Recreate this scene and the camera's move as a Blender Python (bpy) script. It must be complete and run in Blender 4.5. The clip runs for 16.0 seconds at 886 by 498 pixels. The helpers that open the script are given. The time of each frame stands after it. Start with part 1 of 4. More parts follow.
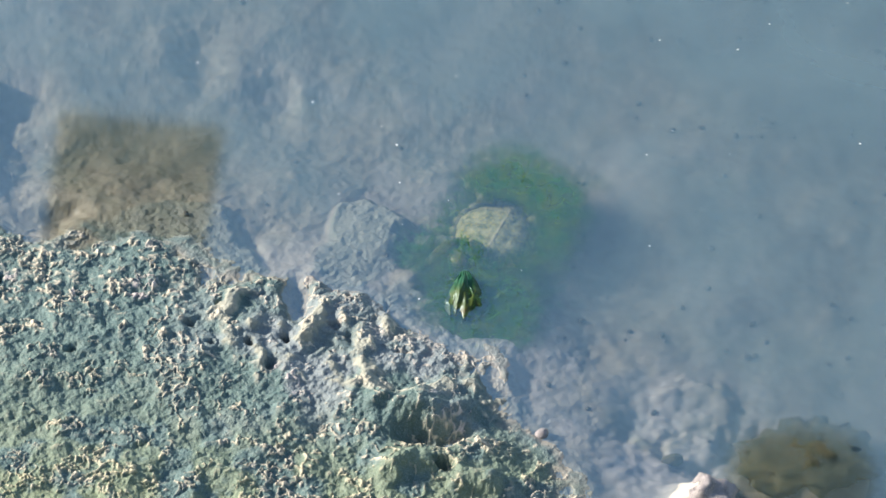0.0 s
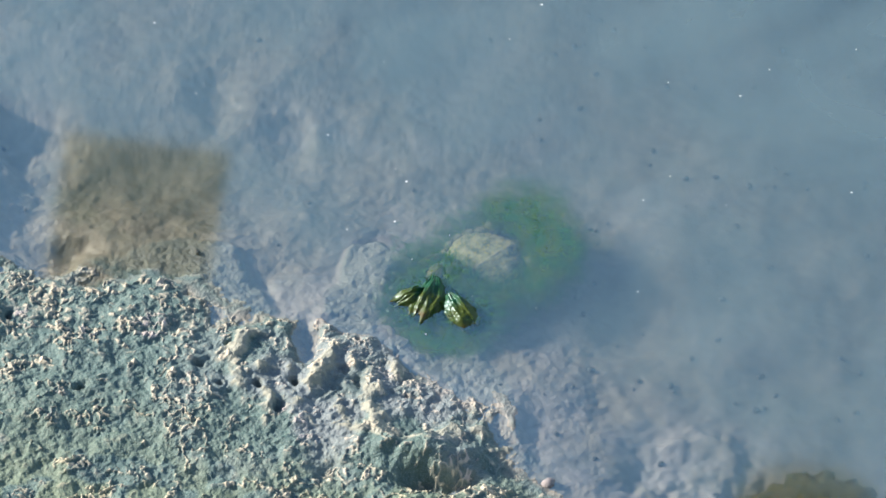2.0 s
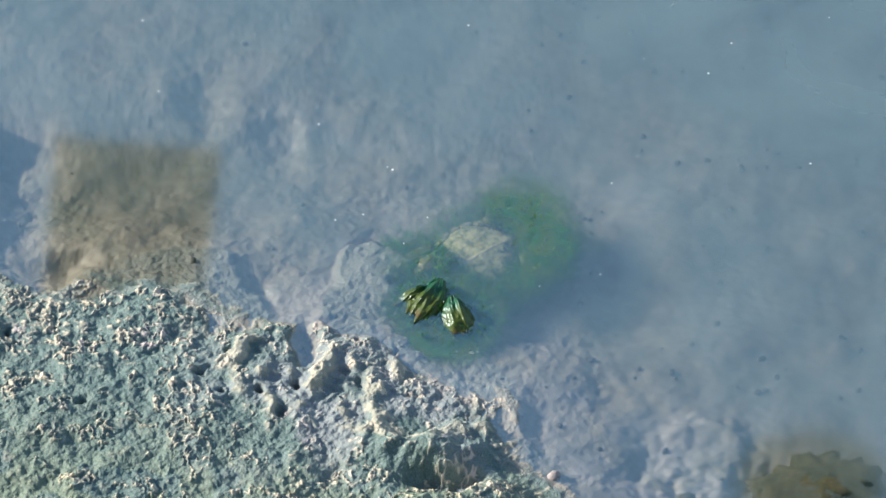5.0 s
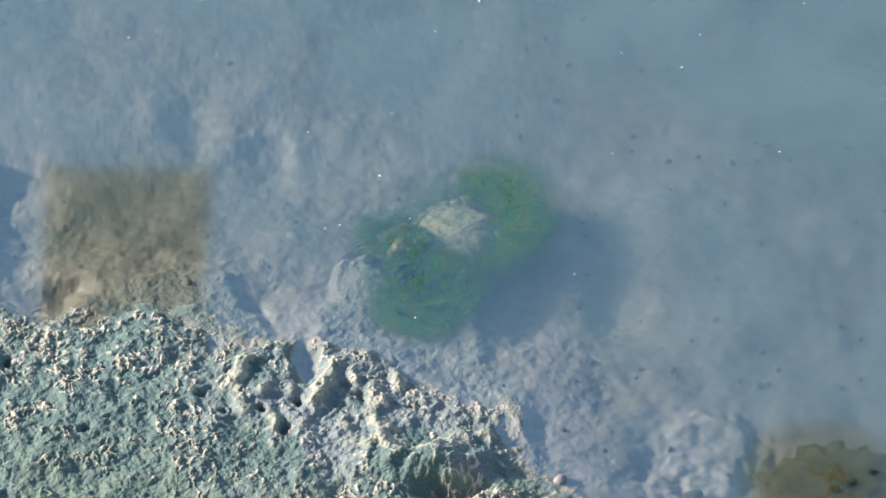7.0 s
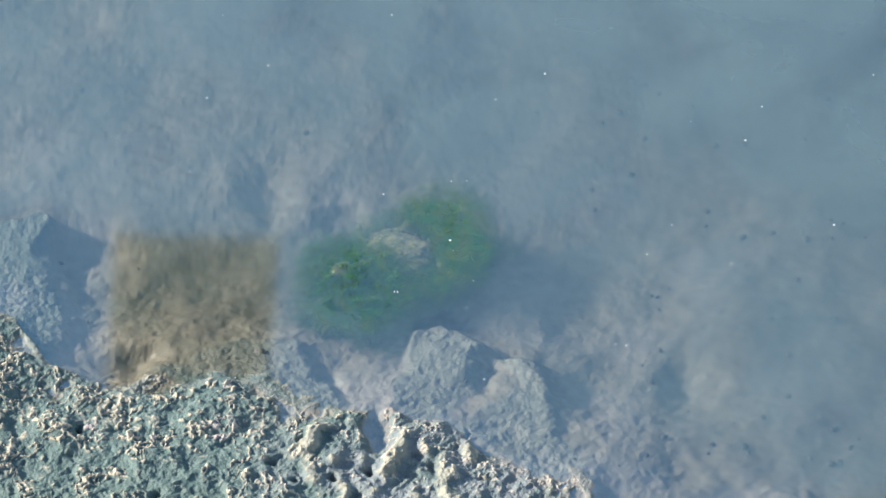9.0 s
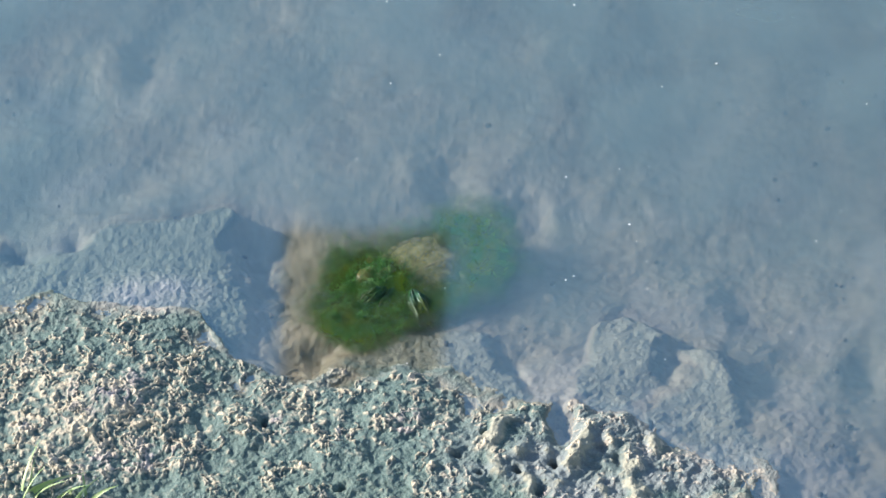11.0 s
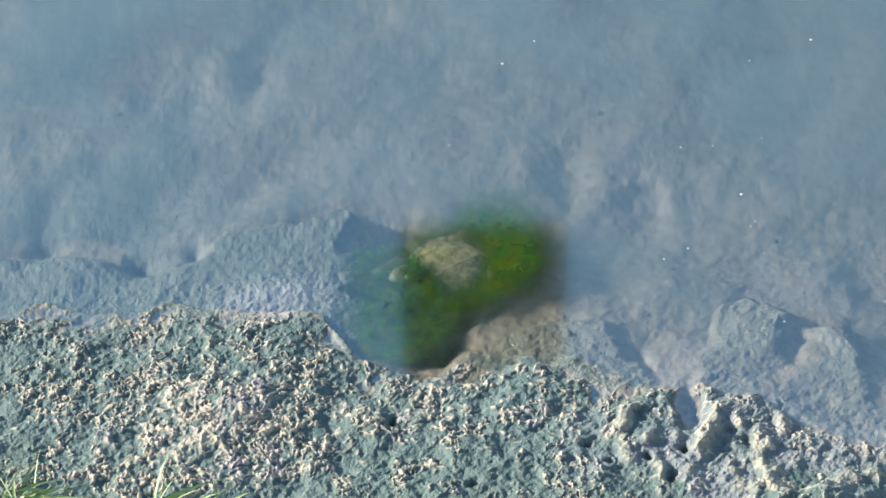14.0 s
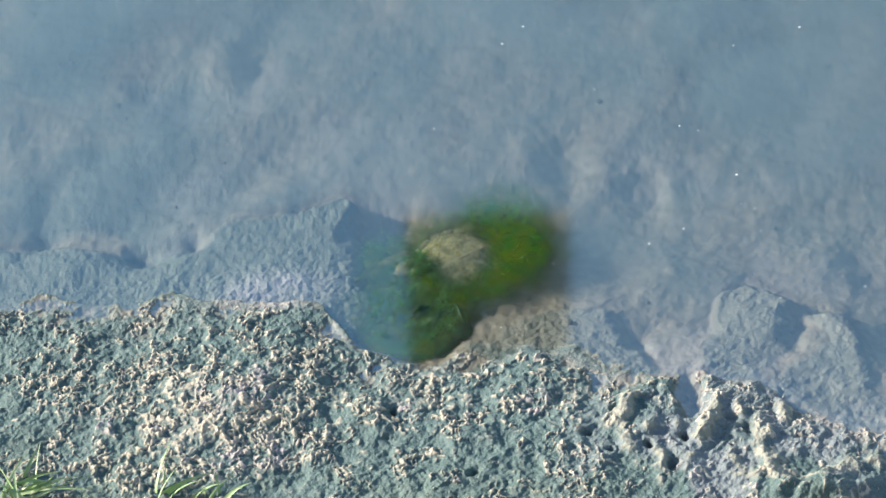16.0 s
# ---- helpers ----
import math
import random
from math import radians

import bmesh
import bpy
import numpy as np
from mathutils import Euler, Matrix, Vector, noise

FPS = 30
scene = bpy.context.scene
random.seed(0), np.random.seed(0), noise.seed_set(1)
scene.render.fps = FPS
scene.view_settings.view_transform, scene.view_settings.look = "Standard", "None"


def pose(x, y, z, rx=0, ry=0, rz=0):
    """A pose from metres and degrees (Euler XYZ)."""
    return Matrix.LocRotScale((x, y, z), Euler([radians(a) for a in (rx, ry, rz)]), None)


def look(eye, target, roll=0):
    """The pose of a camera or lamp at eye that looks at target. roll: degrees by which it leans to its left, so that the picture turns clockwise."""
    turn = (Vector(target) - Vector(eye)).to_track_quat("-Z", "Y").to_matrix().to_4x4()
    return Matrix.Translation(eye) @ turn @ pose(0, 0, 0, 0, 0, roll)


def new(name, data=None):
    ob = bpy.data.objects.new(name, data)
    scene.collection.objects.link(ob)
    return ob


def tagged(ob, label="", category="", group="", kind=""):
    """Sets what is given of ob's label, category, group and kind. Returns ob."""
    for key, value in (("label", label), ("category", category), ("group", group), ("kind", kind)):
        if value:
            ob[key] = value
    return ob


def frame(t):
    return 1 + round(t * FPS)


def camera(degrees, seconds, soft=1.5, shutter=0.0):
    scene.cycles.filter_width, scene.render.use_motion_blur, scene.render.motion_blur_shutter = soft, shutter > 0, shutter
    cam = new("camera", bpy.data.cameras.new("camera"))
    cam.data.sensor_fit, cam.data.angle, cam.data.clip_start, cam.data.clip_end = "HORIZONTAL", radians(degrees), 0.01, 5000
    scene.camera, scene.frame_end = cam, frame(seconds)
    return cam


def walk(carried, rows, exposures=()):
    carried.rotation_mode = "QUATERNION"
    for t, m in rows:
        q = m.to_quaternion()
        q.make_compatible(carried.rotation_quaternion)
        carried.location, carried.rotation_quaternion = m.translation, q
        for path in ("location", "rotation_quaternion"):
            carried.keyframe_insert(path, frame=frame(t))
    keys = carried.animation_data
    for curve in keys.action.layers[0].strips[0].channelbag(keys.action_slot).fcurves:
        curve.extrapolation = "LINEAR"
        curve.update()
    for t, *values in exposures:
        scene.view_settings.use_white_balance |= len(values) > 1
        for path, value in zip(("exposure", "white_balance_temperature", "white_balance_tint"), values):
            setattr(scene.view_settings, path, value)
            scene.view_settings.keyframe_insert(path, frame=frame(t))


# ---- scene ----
cam = camera(12.0, 16.0, soft=1.6)
ROWS = [
    (0.0, 0.0000, -4.9001, 5.6266, 41.0521, 0.0002, -0.0002),
    (0.5, 0.0000, -4.8835, 5.6406, 40.9268, -0.2692, 0.3767),
    (1.0, 0.0000, -4.8669, 5.6545, 40.9181, -0.5050, 0.6956),
    (1.5, 0.0000, -4.8504, 5.6684, 40.9739, -0.6627, 0.9370),
    (2.0, 0.0000, -4.8350, 5.6813, 41.0058, -0.7558, 1.1145),
    (2.5, 0.0000, -4.8197, 5.6941, 40.9556, -0.7129, 1.1276),
    (3.0, 0.0000, -4.8044, 5.7070, 40.8453, -0.5550, 0.9791),
    (3.5, 0.0000, -4.7952, 5.7147, 40.7869, -0.2987, 0.6837),
    (6.0, 0.0000, -4.7952, 5.7147, 40.4491, 1.8768, -2.1890),
    (6.5, 0.0000, -4.7952, 5.7147, 40.4393, 2.3359, -2.7469),
    (7.0, 0.0000, -4.7952, 5.7147, 40.6191, 2.7262, -3.1443),
    (7.5, 0.0000, -4.7952, 5.7147, 40.9558, 2.8745, -3.1639),
    (8.0, 0.0000, -4.7952, 5.7147, 41.3397, 2.8257, -2.8016),
    (8.2, 0.0000, -4.7952, 5.7147, 41.4742, 2.8177, -2.6342),
    (10.3, 0.0000, -4.7952, 5.7147, 41.7362, 4.0346, -0.6675),
    (10.5, 0.0000, -4.7952, 5.7147, 41.6955, 4.3906, -0.6914),
    (11.0, 0.0000, -4.7952, 5.7147, 41.6420, 5.0996, -0.5453),
    (11.5, 0.0000, -4.7952, 5.7147, 41.5627, 5.8815, -0.5434),
    (12.0, 0.0000, -4.7952, 5.7147, 41.4720, 6.6655, -0.7206),
    (12.5, 0.0000, -4.7952, 5.7147, 41.4189, 7.3513, -1.0264),
    (13.0, 0.0000, -4.7952, 5.7147, 41.4198, 7.8270, -1.3036),
    (13.5, 0.0000, -4.7952, 5.7147, 41.4192, 8.1479, -1.5627),
    (14.0, 0.0000, -4.7952, 5.7147, 41.4163, 8.2898, -1.7138),
    (14.5, 0.0000, -4.7952, 5.7147, 41.4026, 8.3995, -1.8546),
    (15.0, 0.0000, -4.7952, 5.7147, 41.3546, 8.4811, -1.9698),
    (15.5, 0.0000, -4.7952, 5.7147, 41.2873, 8.4805, -1.9624),
    (16.0, 0.0000, -4.7952, 5.7147, 41.2344, 8.4930, -1.9523),
]
walk(cam, [(t, pose(*row)) for t, *row in ROWS], exposures=((0.0, 0.94, 6190, 10), (16.0, 0.94, 6190, 10)))

# ---- light ----
SUN_ELEVATION, SUN_AZIMUTH = 26.0, -74.0
world = bpy.data.worlds.new("sky")
scene.world = world
world.use_nodes = True
wn, wl = world.node_tree.nodes, world.node_tree.links
sky = wn.new("ShaderNodeTexSky")
sky.sky_type, sky.sun_disc = "NISHITA", False
sky.sun_elevation, sky.sun_rotation = radians(SUN_ELEVATION), radians(SUN_AZIMUTH)
sky.air_density, sky.dust_density, sky.ozone_density = 1.2, 0.6, 1.0
wl.new(sky.outputs[0], wn["Background"].inputs[0])
wn["Background"].inputs[1].default_value = 0.12
sun_data = bpy.data.lights.new("sun", "SUN")
sun_data.energy, sun_data.angle, sun_data.color = 5.4, radians(5.0), (1.0, 0.89, 0.76)
sun = new("sun", sun_data)
a, e = radians(SUN_AZIMUTH), radians(SUN_ELEVATION)
SUN_DIR = Vector((math.sin(a) * math.cos(e), math.cos(a) * math.cos(e), math.sin(e)))
sun.matrix_world = look(SUN_DIR * 30, (0, 0, 0))


# ---- materials ----
class Nodes:
    """A short way to write a node tree."""

    def __init__(self, name):
        self.mat = bpy.data.materials.new(name)
        self.mat.use_nodes = True
        self.t = self.mat.node_tree
        self.bsdf = self.t.nodes["Principled BSDF"]
        self.out = self.t.nodes["Material Output"]

    def put(self, sock, v):
        if v is None:
            return
        if isinstance(v, bpy.types.NodeSocket):
            self.t.links.new(v, sock)
        elif sock.type == "RGBA":
            sock.default_value = (*v[:3], 1)
        else:
            sock.default_value = v

    def coord(self):
        return self.t.nodes.new("ShaderNodeTexCoord").outputs["Object"]

    def noise(self, scale, detail=4, rough=0.55, distort=0.0, vec=None):
        n = self.t.nodes.new("ShaderNodeTexNoise")
        self.put(n.inputs["Vector"], vec if vec is not None else self.coord())
        n.inputs["Scale"].default_value, n.inputs["Detail"].default_value = scale, detail
        n.inputs["Roughness"].default_value, n.inputs["Distortion"].default_value = rough, distort
        return n.outputs["Fac"]

    def ramp(self, fac, lo, hi, a=0.0, b=1.0):
        n = self.t.nodes.new("ShaderNodeMapRange")
        n.interpolation_type = "SMOOTHSTEP"
        for k, v in zip(range(5), (fac, lo, hi, a, b)):
            self.put(n.inputs[k], v)
        return n.outputs[0]

    def mix(self, fac, a, b, blend="MIX"):
        n = self.t.nodes.new("ShaderNodeMix")
        n.data_type, n.blend_type = "RGBA", blend
        self.put(n.inputs[0], fac), self.put(n.inputs[6], a), self.put(n.inputs[7], b)
        return n.outputs[2]

    def math(self, op, a, b=None):
        n = self.t.nodes.new("ShaderNodeMath")
        n.operation = op
        self.put(n.inputs[0], a), self.put(n.inputs[1], b)
        return n.outputs[0]

    def attribute(self, name):
        n = self.t.nodes.new("ShaderNodeAttribute")
        n.attribute_name = name
        s = self.t.nodes.new("ShaderNodeSeparateColor")
        self.put(s.inputs[0], n.outputs["Color"])
        return s.outputs

    def random(self):
        return self.t.nodes.new("ShaderNodeObjectInfo").outputs["Random"]

    def island(self):
        return self.t.nodes.new("ShaderNodeNewGeometry").outputs["Random Per Island"]

    def bump(self, height, strength=0.3, distance=0.002):
        n = self.t.nodes.new("ShaderNodeBump")
        self.put(n.inputs["Height"], height)
        n.inputs["Strength"].default_value, n.inputs["Distance"].default_value = strength, distance
        self.put(self.bsdf.inputs["Normal"], n.outputs[0])
        return n.outputs[0]

    def set(self, color=None, rough=None, spec=None, metal=None):
        for key, v in (("Base Color", color), ("Roughness", rough), ("Specular IOR Level", spec), ("Metallic", metal)):
            self.put(self.bsdf.inputs[key], v)
        return self.mat


def ground_material():
    """Mud crust: pale bare mud, grey-green algae film, yellow-green tips; fine silt under water. Pale crests and teal
    lows also paint sun and shade.
    """
    n = Nodes("mud_crust")
    mask = n.attribute("cover")            # red: algae film, green: yellow tips, blue: silt
    fine, mid, broad = n.noise(420, 5), n.noise(90, 5), n.noise(9, 4)
    bare = n.mix(mid, (0.58, 0.50, 0.36), (0.42, 0.365, 0.27))
    bare = n.mix(n.ramp(broad, 0.55, 0.75), bare, (0.42, 0.36, 0.37))
    film = n.mix(n.ramp(mid, 0.3, 0.7), (0.044, 0.088, 0.079), (0.092, 0.142, 0.129))
    film = n.mix(n.ramp(fine, 0.45, 0.75, 0, 0.7), film, (0.16, 0.235, 0.23))
    fleck = n.ramp(n.noise(520, 3, 0.65), 0.42, 0.58)
    bare = n.mix(n.math("MULTIPLY", fleck, 0.22), bare, (0.30, 0.30, 0.285))
    film = n.mix(n.math("MULTIPLY", n.ramp(n.noise(360, 4, 0.7), 0.52, 0.66), 0.24), film, (0.36, 0.36, 0.32))
    c = n.mix(mask[0], bare, film)
    c = n.mix(mask[1], c, n.mix(fine, (0.48, 0.41, 0.09), (0.32, 0.34, 0.06)))
    silt = n.mix(n.ramp(n.noise(38, 6, 0.65), 0.32, 0.7), (0.27, 0.215, 0.155), (0.38, 0.315, 0.235))
    silt = n.mix(n.ramp(n.noise(7, 4), 0.5, 0.72, 0, 0.5), silt, (0.25, 0.25, 0.18))
    silt = n.mix(n.ramp(n.noise(260, 3), 0.6, 0.72, 0, 0.6), silt, (0.14, 0.12, 0.08))
    c = n.mix(mask[2], c, silt)
    blush = n.t.nodes.new("ShaderNodeAttribute")
    blush.attribute_name = "blush"
    c = n.mix(n.math("MULTIPLY", blush.outputs["Fac"], 0.85), c, n.mix(fine, (0.50, 0.43, 0.47), (0.39, 0.37, 0.42)))
    grain = n.math("ADD", n.math("MULTIPLY", n.noise(300, 1, 0.6), 0.7), n.noise(150, 2, 0.6))
    grain = n.math("MULTIPLY", grain, n.math("SUBTRACT", 1.0, n.math("MULTIPLY", mask[2], 0.65)))
    n.bump(grain, 1.0, 0.0018)
    damp = n.t.nodes.new("ShaderNodeAttribute")
    damp.attribute_name = "damp"
    dry = n.ramp(mid, 0.3, 0.7, 0.6, 0.9)
    c = n.mix(n.math("MULTIPLY", damp.outputs["Fac"], 0.25), c, (0.085, 0.105, 0.10))
    return n.set(c, n.math("SUBTRACT", dry, n.math("MULTIPLY", damp.outputs["Fac"], 0.12)), 0.5)


def water_material():
    """Calm pond water: clear to look through, mirroring the sky at its surface."""
    n = Nodes("water")
    n.t.nodes.remove(n.bsdf)
    tr, gl, mx = (n.t.nodes.new("ShaderNode" + k) for k in ("BsdfTransparent", "BsdfGlossy", "MixShader"))
    tr.inputs[0].default_value = (0.95, 0.975, 0.95, 1)
    gl.inputs["Color"].default_value = (0.70, 0.96, 1.0, 1)
    gl.inputs["Roughness"].default_value = 0.06
    mx.inputs[0].default_value = 0.26
    n.put(mx.inputs[1], tr.outputs[0]), n.put(mx.inputs[2], gl.outputs[0])
    n.put(n.out.inputs[0], mx.outputs[0])
    return n.mat


def silt_material():
    """A veil of suspended clay, denser over deeper water, with drifting thicker clouds."""
    n = Nodes("suspended_silt")
    n.t.nodes.remove(n.bsdf)
    tr, df, mx = (n.t.nodes.new("ShaderNode" + k) for k in ("BsdfTransparent", "BsdfDiffuse", "MixShader"))
    df.inputs[0].default_value = (0.190, 0.238, 0.226, 1)
    a = n.t.nodes.new("ShaderNodeAttribute")
    a.attribute_name = "veil"
    cloud = n.ramp(n.noise(3.2, 4, 0.5, 0.6), 0.3, 0.72, -0.5, -1.6)
    n.put(mx.inputs[0], n.math("SUBTRACT", 1.0, n.math("EXPONENT", n.math("MULTIPLY", a.outputs["Fac"], cloud))))
    n.put(mx.inputs[1], tr.outputs[0]), n.put(mx.inputs[2], df.outputs[0])
    n.put(n.out.inputs[0], mx.outputs[0])
    return n.mat


def fuzz_material():
    """Algae threads too fine to tell apart: a soft green haze that thins out at its rim."""
    n = Nodes("algae_fuzz")
    n.t.nodes.remove(n.bsdf)
    tr, df, mx = (n.t.nodes.new("ShaderNode" + k) for k in ("BsdfTransparent", "BsdfDiffuse", "MixShader"))
    n.put(df.inputs[0], n.mix(n.ramp(n.noise(28, 4), 0.35, 0.65), (0.034, 0.106, 0.010), (0.076, 0.112, 0.004)))
    a = n.t.nodes.new("ShaderNodeAttribute")
    a.attribute_name = "veil"
    wisps = n.ramp(n.noise(34, 5, 0.6, 0.8), 0.3, 0.7, 0.45, 1.5)
    n.put(mx.inputs[0], n.math("SUBTRACT", 1.0, n.math("EXPONENT", n.math("MULTIPLY", n.math("MULTIPLY", a.outputs["Fac"], wisps), -1.0))))
    n.put(mx.inputs[1], tr.outputs[0]), n.put(mx.inputs[2], df.outputs[0])
    n.put(n.out.inputs[0], mx.outputs[0])
    return n.mat


def mottled(name, a, b, c, scale, rough, bump=0.4, spec=0.4):
    n = Nodes(name)
    x, y = n.noise(scale, 5, 0.6), n.noise(scale * 4.3, 4, 0.6)
    col = n.mix(n.ramp(x, 0.36, 0.64), a, b)
    col = n.mix(n.ramp(y, 0.52, 0.68), col, c)
    n.bump(n.math("ADD", x, y), bump, 0.002)
    return n.set(col, n.ramp(y, 0.3, 0.7, rough * 0.8, min(1, rough * 1.2)), spec)


def hair_material(name, dark, light, old):
    n = Nodes(name)
    col = n.mix(n.island(), dark, light)
    col = n.mix(n.ramp(n.noise(30, 3), 0.52, 0.85), col, old)
    return n.set(col, 0.55, 0.3)


def wet_weed():
    """Dripping weed: olive and green fibres under a film of water that mirrors the sky."""
    n = Nodes("wet_weed")
    x, y = n.noise(38, 4), n.noise(150, 4)
    sep = n.t.nodes.new("ShaderNodeSeparateXYZ")
    n.put(sep.inputs[0], n.coord())
    # green at the root, olive and then ochre towards the tip
    tip_tone = n.math("ADD", n.ramp(sep.outputs[0], -0.03, 0.04), n.math("MULTIPLY", x, 1.2))
    col = n.mix(n.ramp(tip_tone, 0.5, 1.1), (0.004, 0.055, 0.020), (0.042, 0.060, 0.001))
    col = n.mix(n.ramp(tip_tone, 1.55, 1.95), col, (0.075, 0.042, 0.003))
    col = n.mix(n.ramp(y, 0.5, 0.72, 0, 0.7), col, (0.012, 0.022, 0.003))
    n.bump(n.noise(190, 4, 0.6), 0.5, 0.002)
    n.set(col, 0.6, 0.08)
    gl, mx = n.t.nodes.new("ShaderNodeBsdfGlossy"), n.t.nodes.new("ShaderNodeMixShader")
    gl.inputs["Color"].default_value = (0.76, 0.96, 1.0, 1)
    gl.inputs["Roughness"].default_value = 0.32
    lw = n.t.nodes.new("ShaderNodeLayerWeight")
    lw.inputs[0].default_value = 0.35
    n.put(mx.inputs[0], n.ramp(lw.outputs["Facing"], 0.0, 1.0, 0.025, 0.12))
    n.put(mx.inputs[1], n.bsdf.outputs[0]), n.put(mx.inputs[2], gl.outputs[0])
    n.put(n.out.inputs[0], mx.outputs[0])
    return n.mat


MUD = ground_material()
WATER = water_material()
SILT = silt_material()
SHELL = mottled("shell_horn", (0.46, 0.42, 0.22), (0.18, 0.19, 0.085), (0.60, 0.42, 0.04), 70, 0.7, 1.0, 0.15)
KEEL = mottled("shell_keel", (0.50, 0.44, 0.26), (0.36, 0.31, 0.17), (0.40, 0.31, 0.07), 60, 0.6, 0.4, 0.15)
SKIN = mottled("turtle_skin", (0.085, 0.10, 0.025), (0.15, 0.135, 0.03), (0.20, 0.15, 0.03), 55, 0.3, 0.6)
WET_WEED = wet_weed()
CLAW = mottled("claw_horn", (0.28, 0.25, 0.15), (0.20, 0.18, 0.11), (0.32, 0.28, 0.18), 90, 0.4, 0.1)
HAIR = hair_material("hair_algae", (0.026, 0.105, 0.006), (0.085, 0.165, 0.008), (0.13, 0.115, 0.006))
# greener copy: the sky's sheen outside the mirrored dark patch is in its colour
SKY_TINT_HAIR = hair_material("sky_tint_hair_algae", (0.015, 0.098, 0.012), (0.040, 0.150, 0.016), (0.10, 0.12, 0.008))
FUZZ = fuzz_material()
STONE = mottled("algae_stone", (0.095, 0.080, 0.036), (0.045, 0.050, 0.020), (0.14, 0.105, 0.055), 38, 0.85, 1.0)
PALE_STONE = mottled("pale_stone", (0.30, 0.265, 0.25), (0.17, 0.155, 0.15), (0.36, 0.32, 0.29), 60, 0.85, 0.9)
GRASS = mottled("grass_blade", (0.26, 0.38, 0.15), (0.36, 0.46, 0.24), (0.44, 0.47, 0.28), 30, 0.45, 0.1)
FOAM = mottled("foam", (0.8, 0.8, 0.8), (0.75, 0.77, 0.78), (0.85, 0.85, 0.85), 300, 0.6, 0.1)
DARK_WOOD = mottled("dark_wood", (0.018, 0.016, 0.013), (0.028, 0.024, 0.018), (0.012, 0.011, 0.010), 9, 0.8)
DARK_LEAF = mottled("dark_leaf", (0.012, 0.018, 0.006), (0.022, 0.028, 0.010), (0.010, 0.014, 0.006), 20, 0.7)
STEEL = mottled("weathered_steel", (0.10, 0.10, 0.10), (0.14, 0.13, 0.12), (0.08, 0.07, 0.06), 12, 0.6)


# ---- building helpers ----
def part(name, bm, material, parent=None, label="", smooth=True, at=None):
    me = bpy.data.meshes.new(name)
    bm.to_mesh(me)
    bm.free()
    me.materials.append(material)
    if smooth:
        me.polygons.foreach_set("use_smooth", [True] * len(me.polygons))
    ob = new(name, me)
    ob.parent = parent
    if at is not None:
        ob.matrix_basis = at
    return tagged(ob, label)


def arrays(name, verts, faces, material, parent=None, label="", smooth=True):
    me = bpy.data.meshes.new(name)
    me.from_pydata(verts, [], faces)
    me.materials.append(material)
    if smooth:
        me.polygons.foreach_set("use_smooth", [True] * len(me.polygons))
    ob = new(name, me)
    ob.parent = parent
    return tagged(ob, label)


def lattice(nx, ny, f, name, material, parent=None, label=""):
    """A grid of nx by ny points given by f(u, v), closed nowhere."""
    vs = [f(i / (nx - 1), j / (ny - 1)) for j in range(ny) for i in range(nx)]
    fs = [(j * nx + i, j * nx + i + 1, (j + 1) * nx + i + 1, (j + 1) * nx + i) for j in range(ny - 1) for i in range(nx - 1)]
    return arrays(name, vs, fs, material, parent, label)


def blob(rx, ry, rz, wobble=0.0, scale=20.0, seed=0, segments=24):
    bm = bmesh.new()
    bmesh.ops.create_icosphere(bm, subdivisions=3 if segments <= 24 else 4, radius=1)
    for v in bm.verts:
        p = Vector((v.co.x * rx, v.co.y * ry, v.co.z * rz))
        k = 1 + wobble * (noise.fractal(p * scale + Vector((seed * 7.3, seed, 0)), 1.0, 2.0, 4))
        v.co = p * k
    return bm


def tube(points, radii, sides=10, flat=1.0):
    """A closed tube along points; flat squeezes it in z."""
    bm = bmesh.new()
    rings = []
    for i, (p, r) in enumerate(zip(points, radii)):
        p = Vector(p)
        d = (Vector(points[min(i + 1, len(points) - 1)]) - Vector(points[max(i - 1, 0)])).normalized()
        side = d.cross(Vector((0, 0, 1)))
        side = side.normalized() if side.length > 1e-3 else Vector((0, 1, 0))
        upv = side.cross(d)
        rings.append([bm.verts.new(p + side * (r * math.cos(q)) + upv * (r * flat * math.sin(q)))
                      for q in (2 * math.pi * k / sides for k in range(sides))])
    for a, b in zip(rings, rings[1:]):
        for k in range(sides):
            bm.faces.new((a[k], a[(k + 1) % sides], b[(k + 1) % sides], b[k]))
    bm.faces.new(rings[0][::-1])
    bm.faces.new(rings[-1])
    return bm


def box(bm, size, centre, m=Matrix(), bevel=0.0):
    made = bmesh.ops.create_cube(bm, size=1, matrix=m @ Matrix.Translation(centre) @ Matrix.Diagonal((*size, 1)))
    if bevel:
        edges = {e for v in made["verts"] for e in v.link_edges}
        bmesh.ops.bevel(bm, geom=list(edges), offset=bevel, segments=2, affect="EDGES")
    return bm


# ---- ground ----
def lattice_noise(x, y, seed):
    """Smooth value noise on unit cells, from -1 to 1."""
    xi, yi = np.floor(x).astype(np.int64), np.floor(y).astype(np.int64)
    fx, fy = x - xi, y - yi
    fx, fy = fx * fx * fx * (fx * (fx * 6 - 15) + 10), fy * fy * fy * (fy * (fy * 6 - 15) + 10)

    def h(i, j):
        k = (i * 374761393 + j * 668265263 + seed * 144665) & 0xFFFFFFFF
        k = ((k ^ (k >> 13)) * 1274126177) & 0xFFFFFFFF
        return ((k ^ (k >> 16)) & 0xFFFF) / 32767.5 - 1
    a, b, c, d = h(xi, yi), h(xi + 1, yi), h(xi, yi + 1), h(xi + 1, yi + 1)
    return (a + (b - a) * fx) * (1 - fy) + (c + (d - c) * fx) * fy


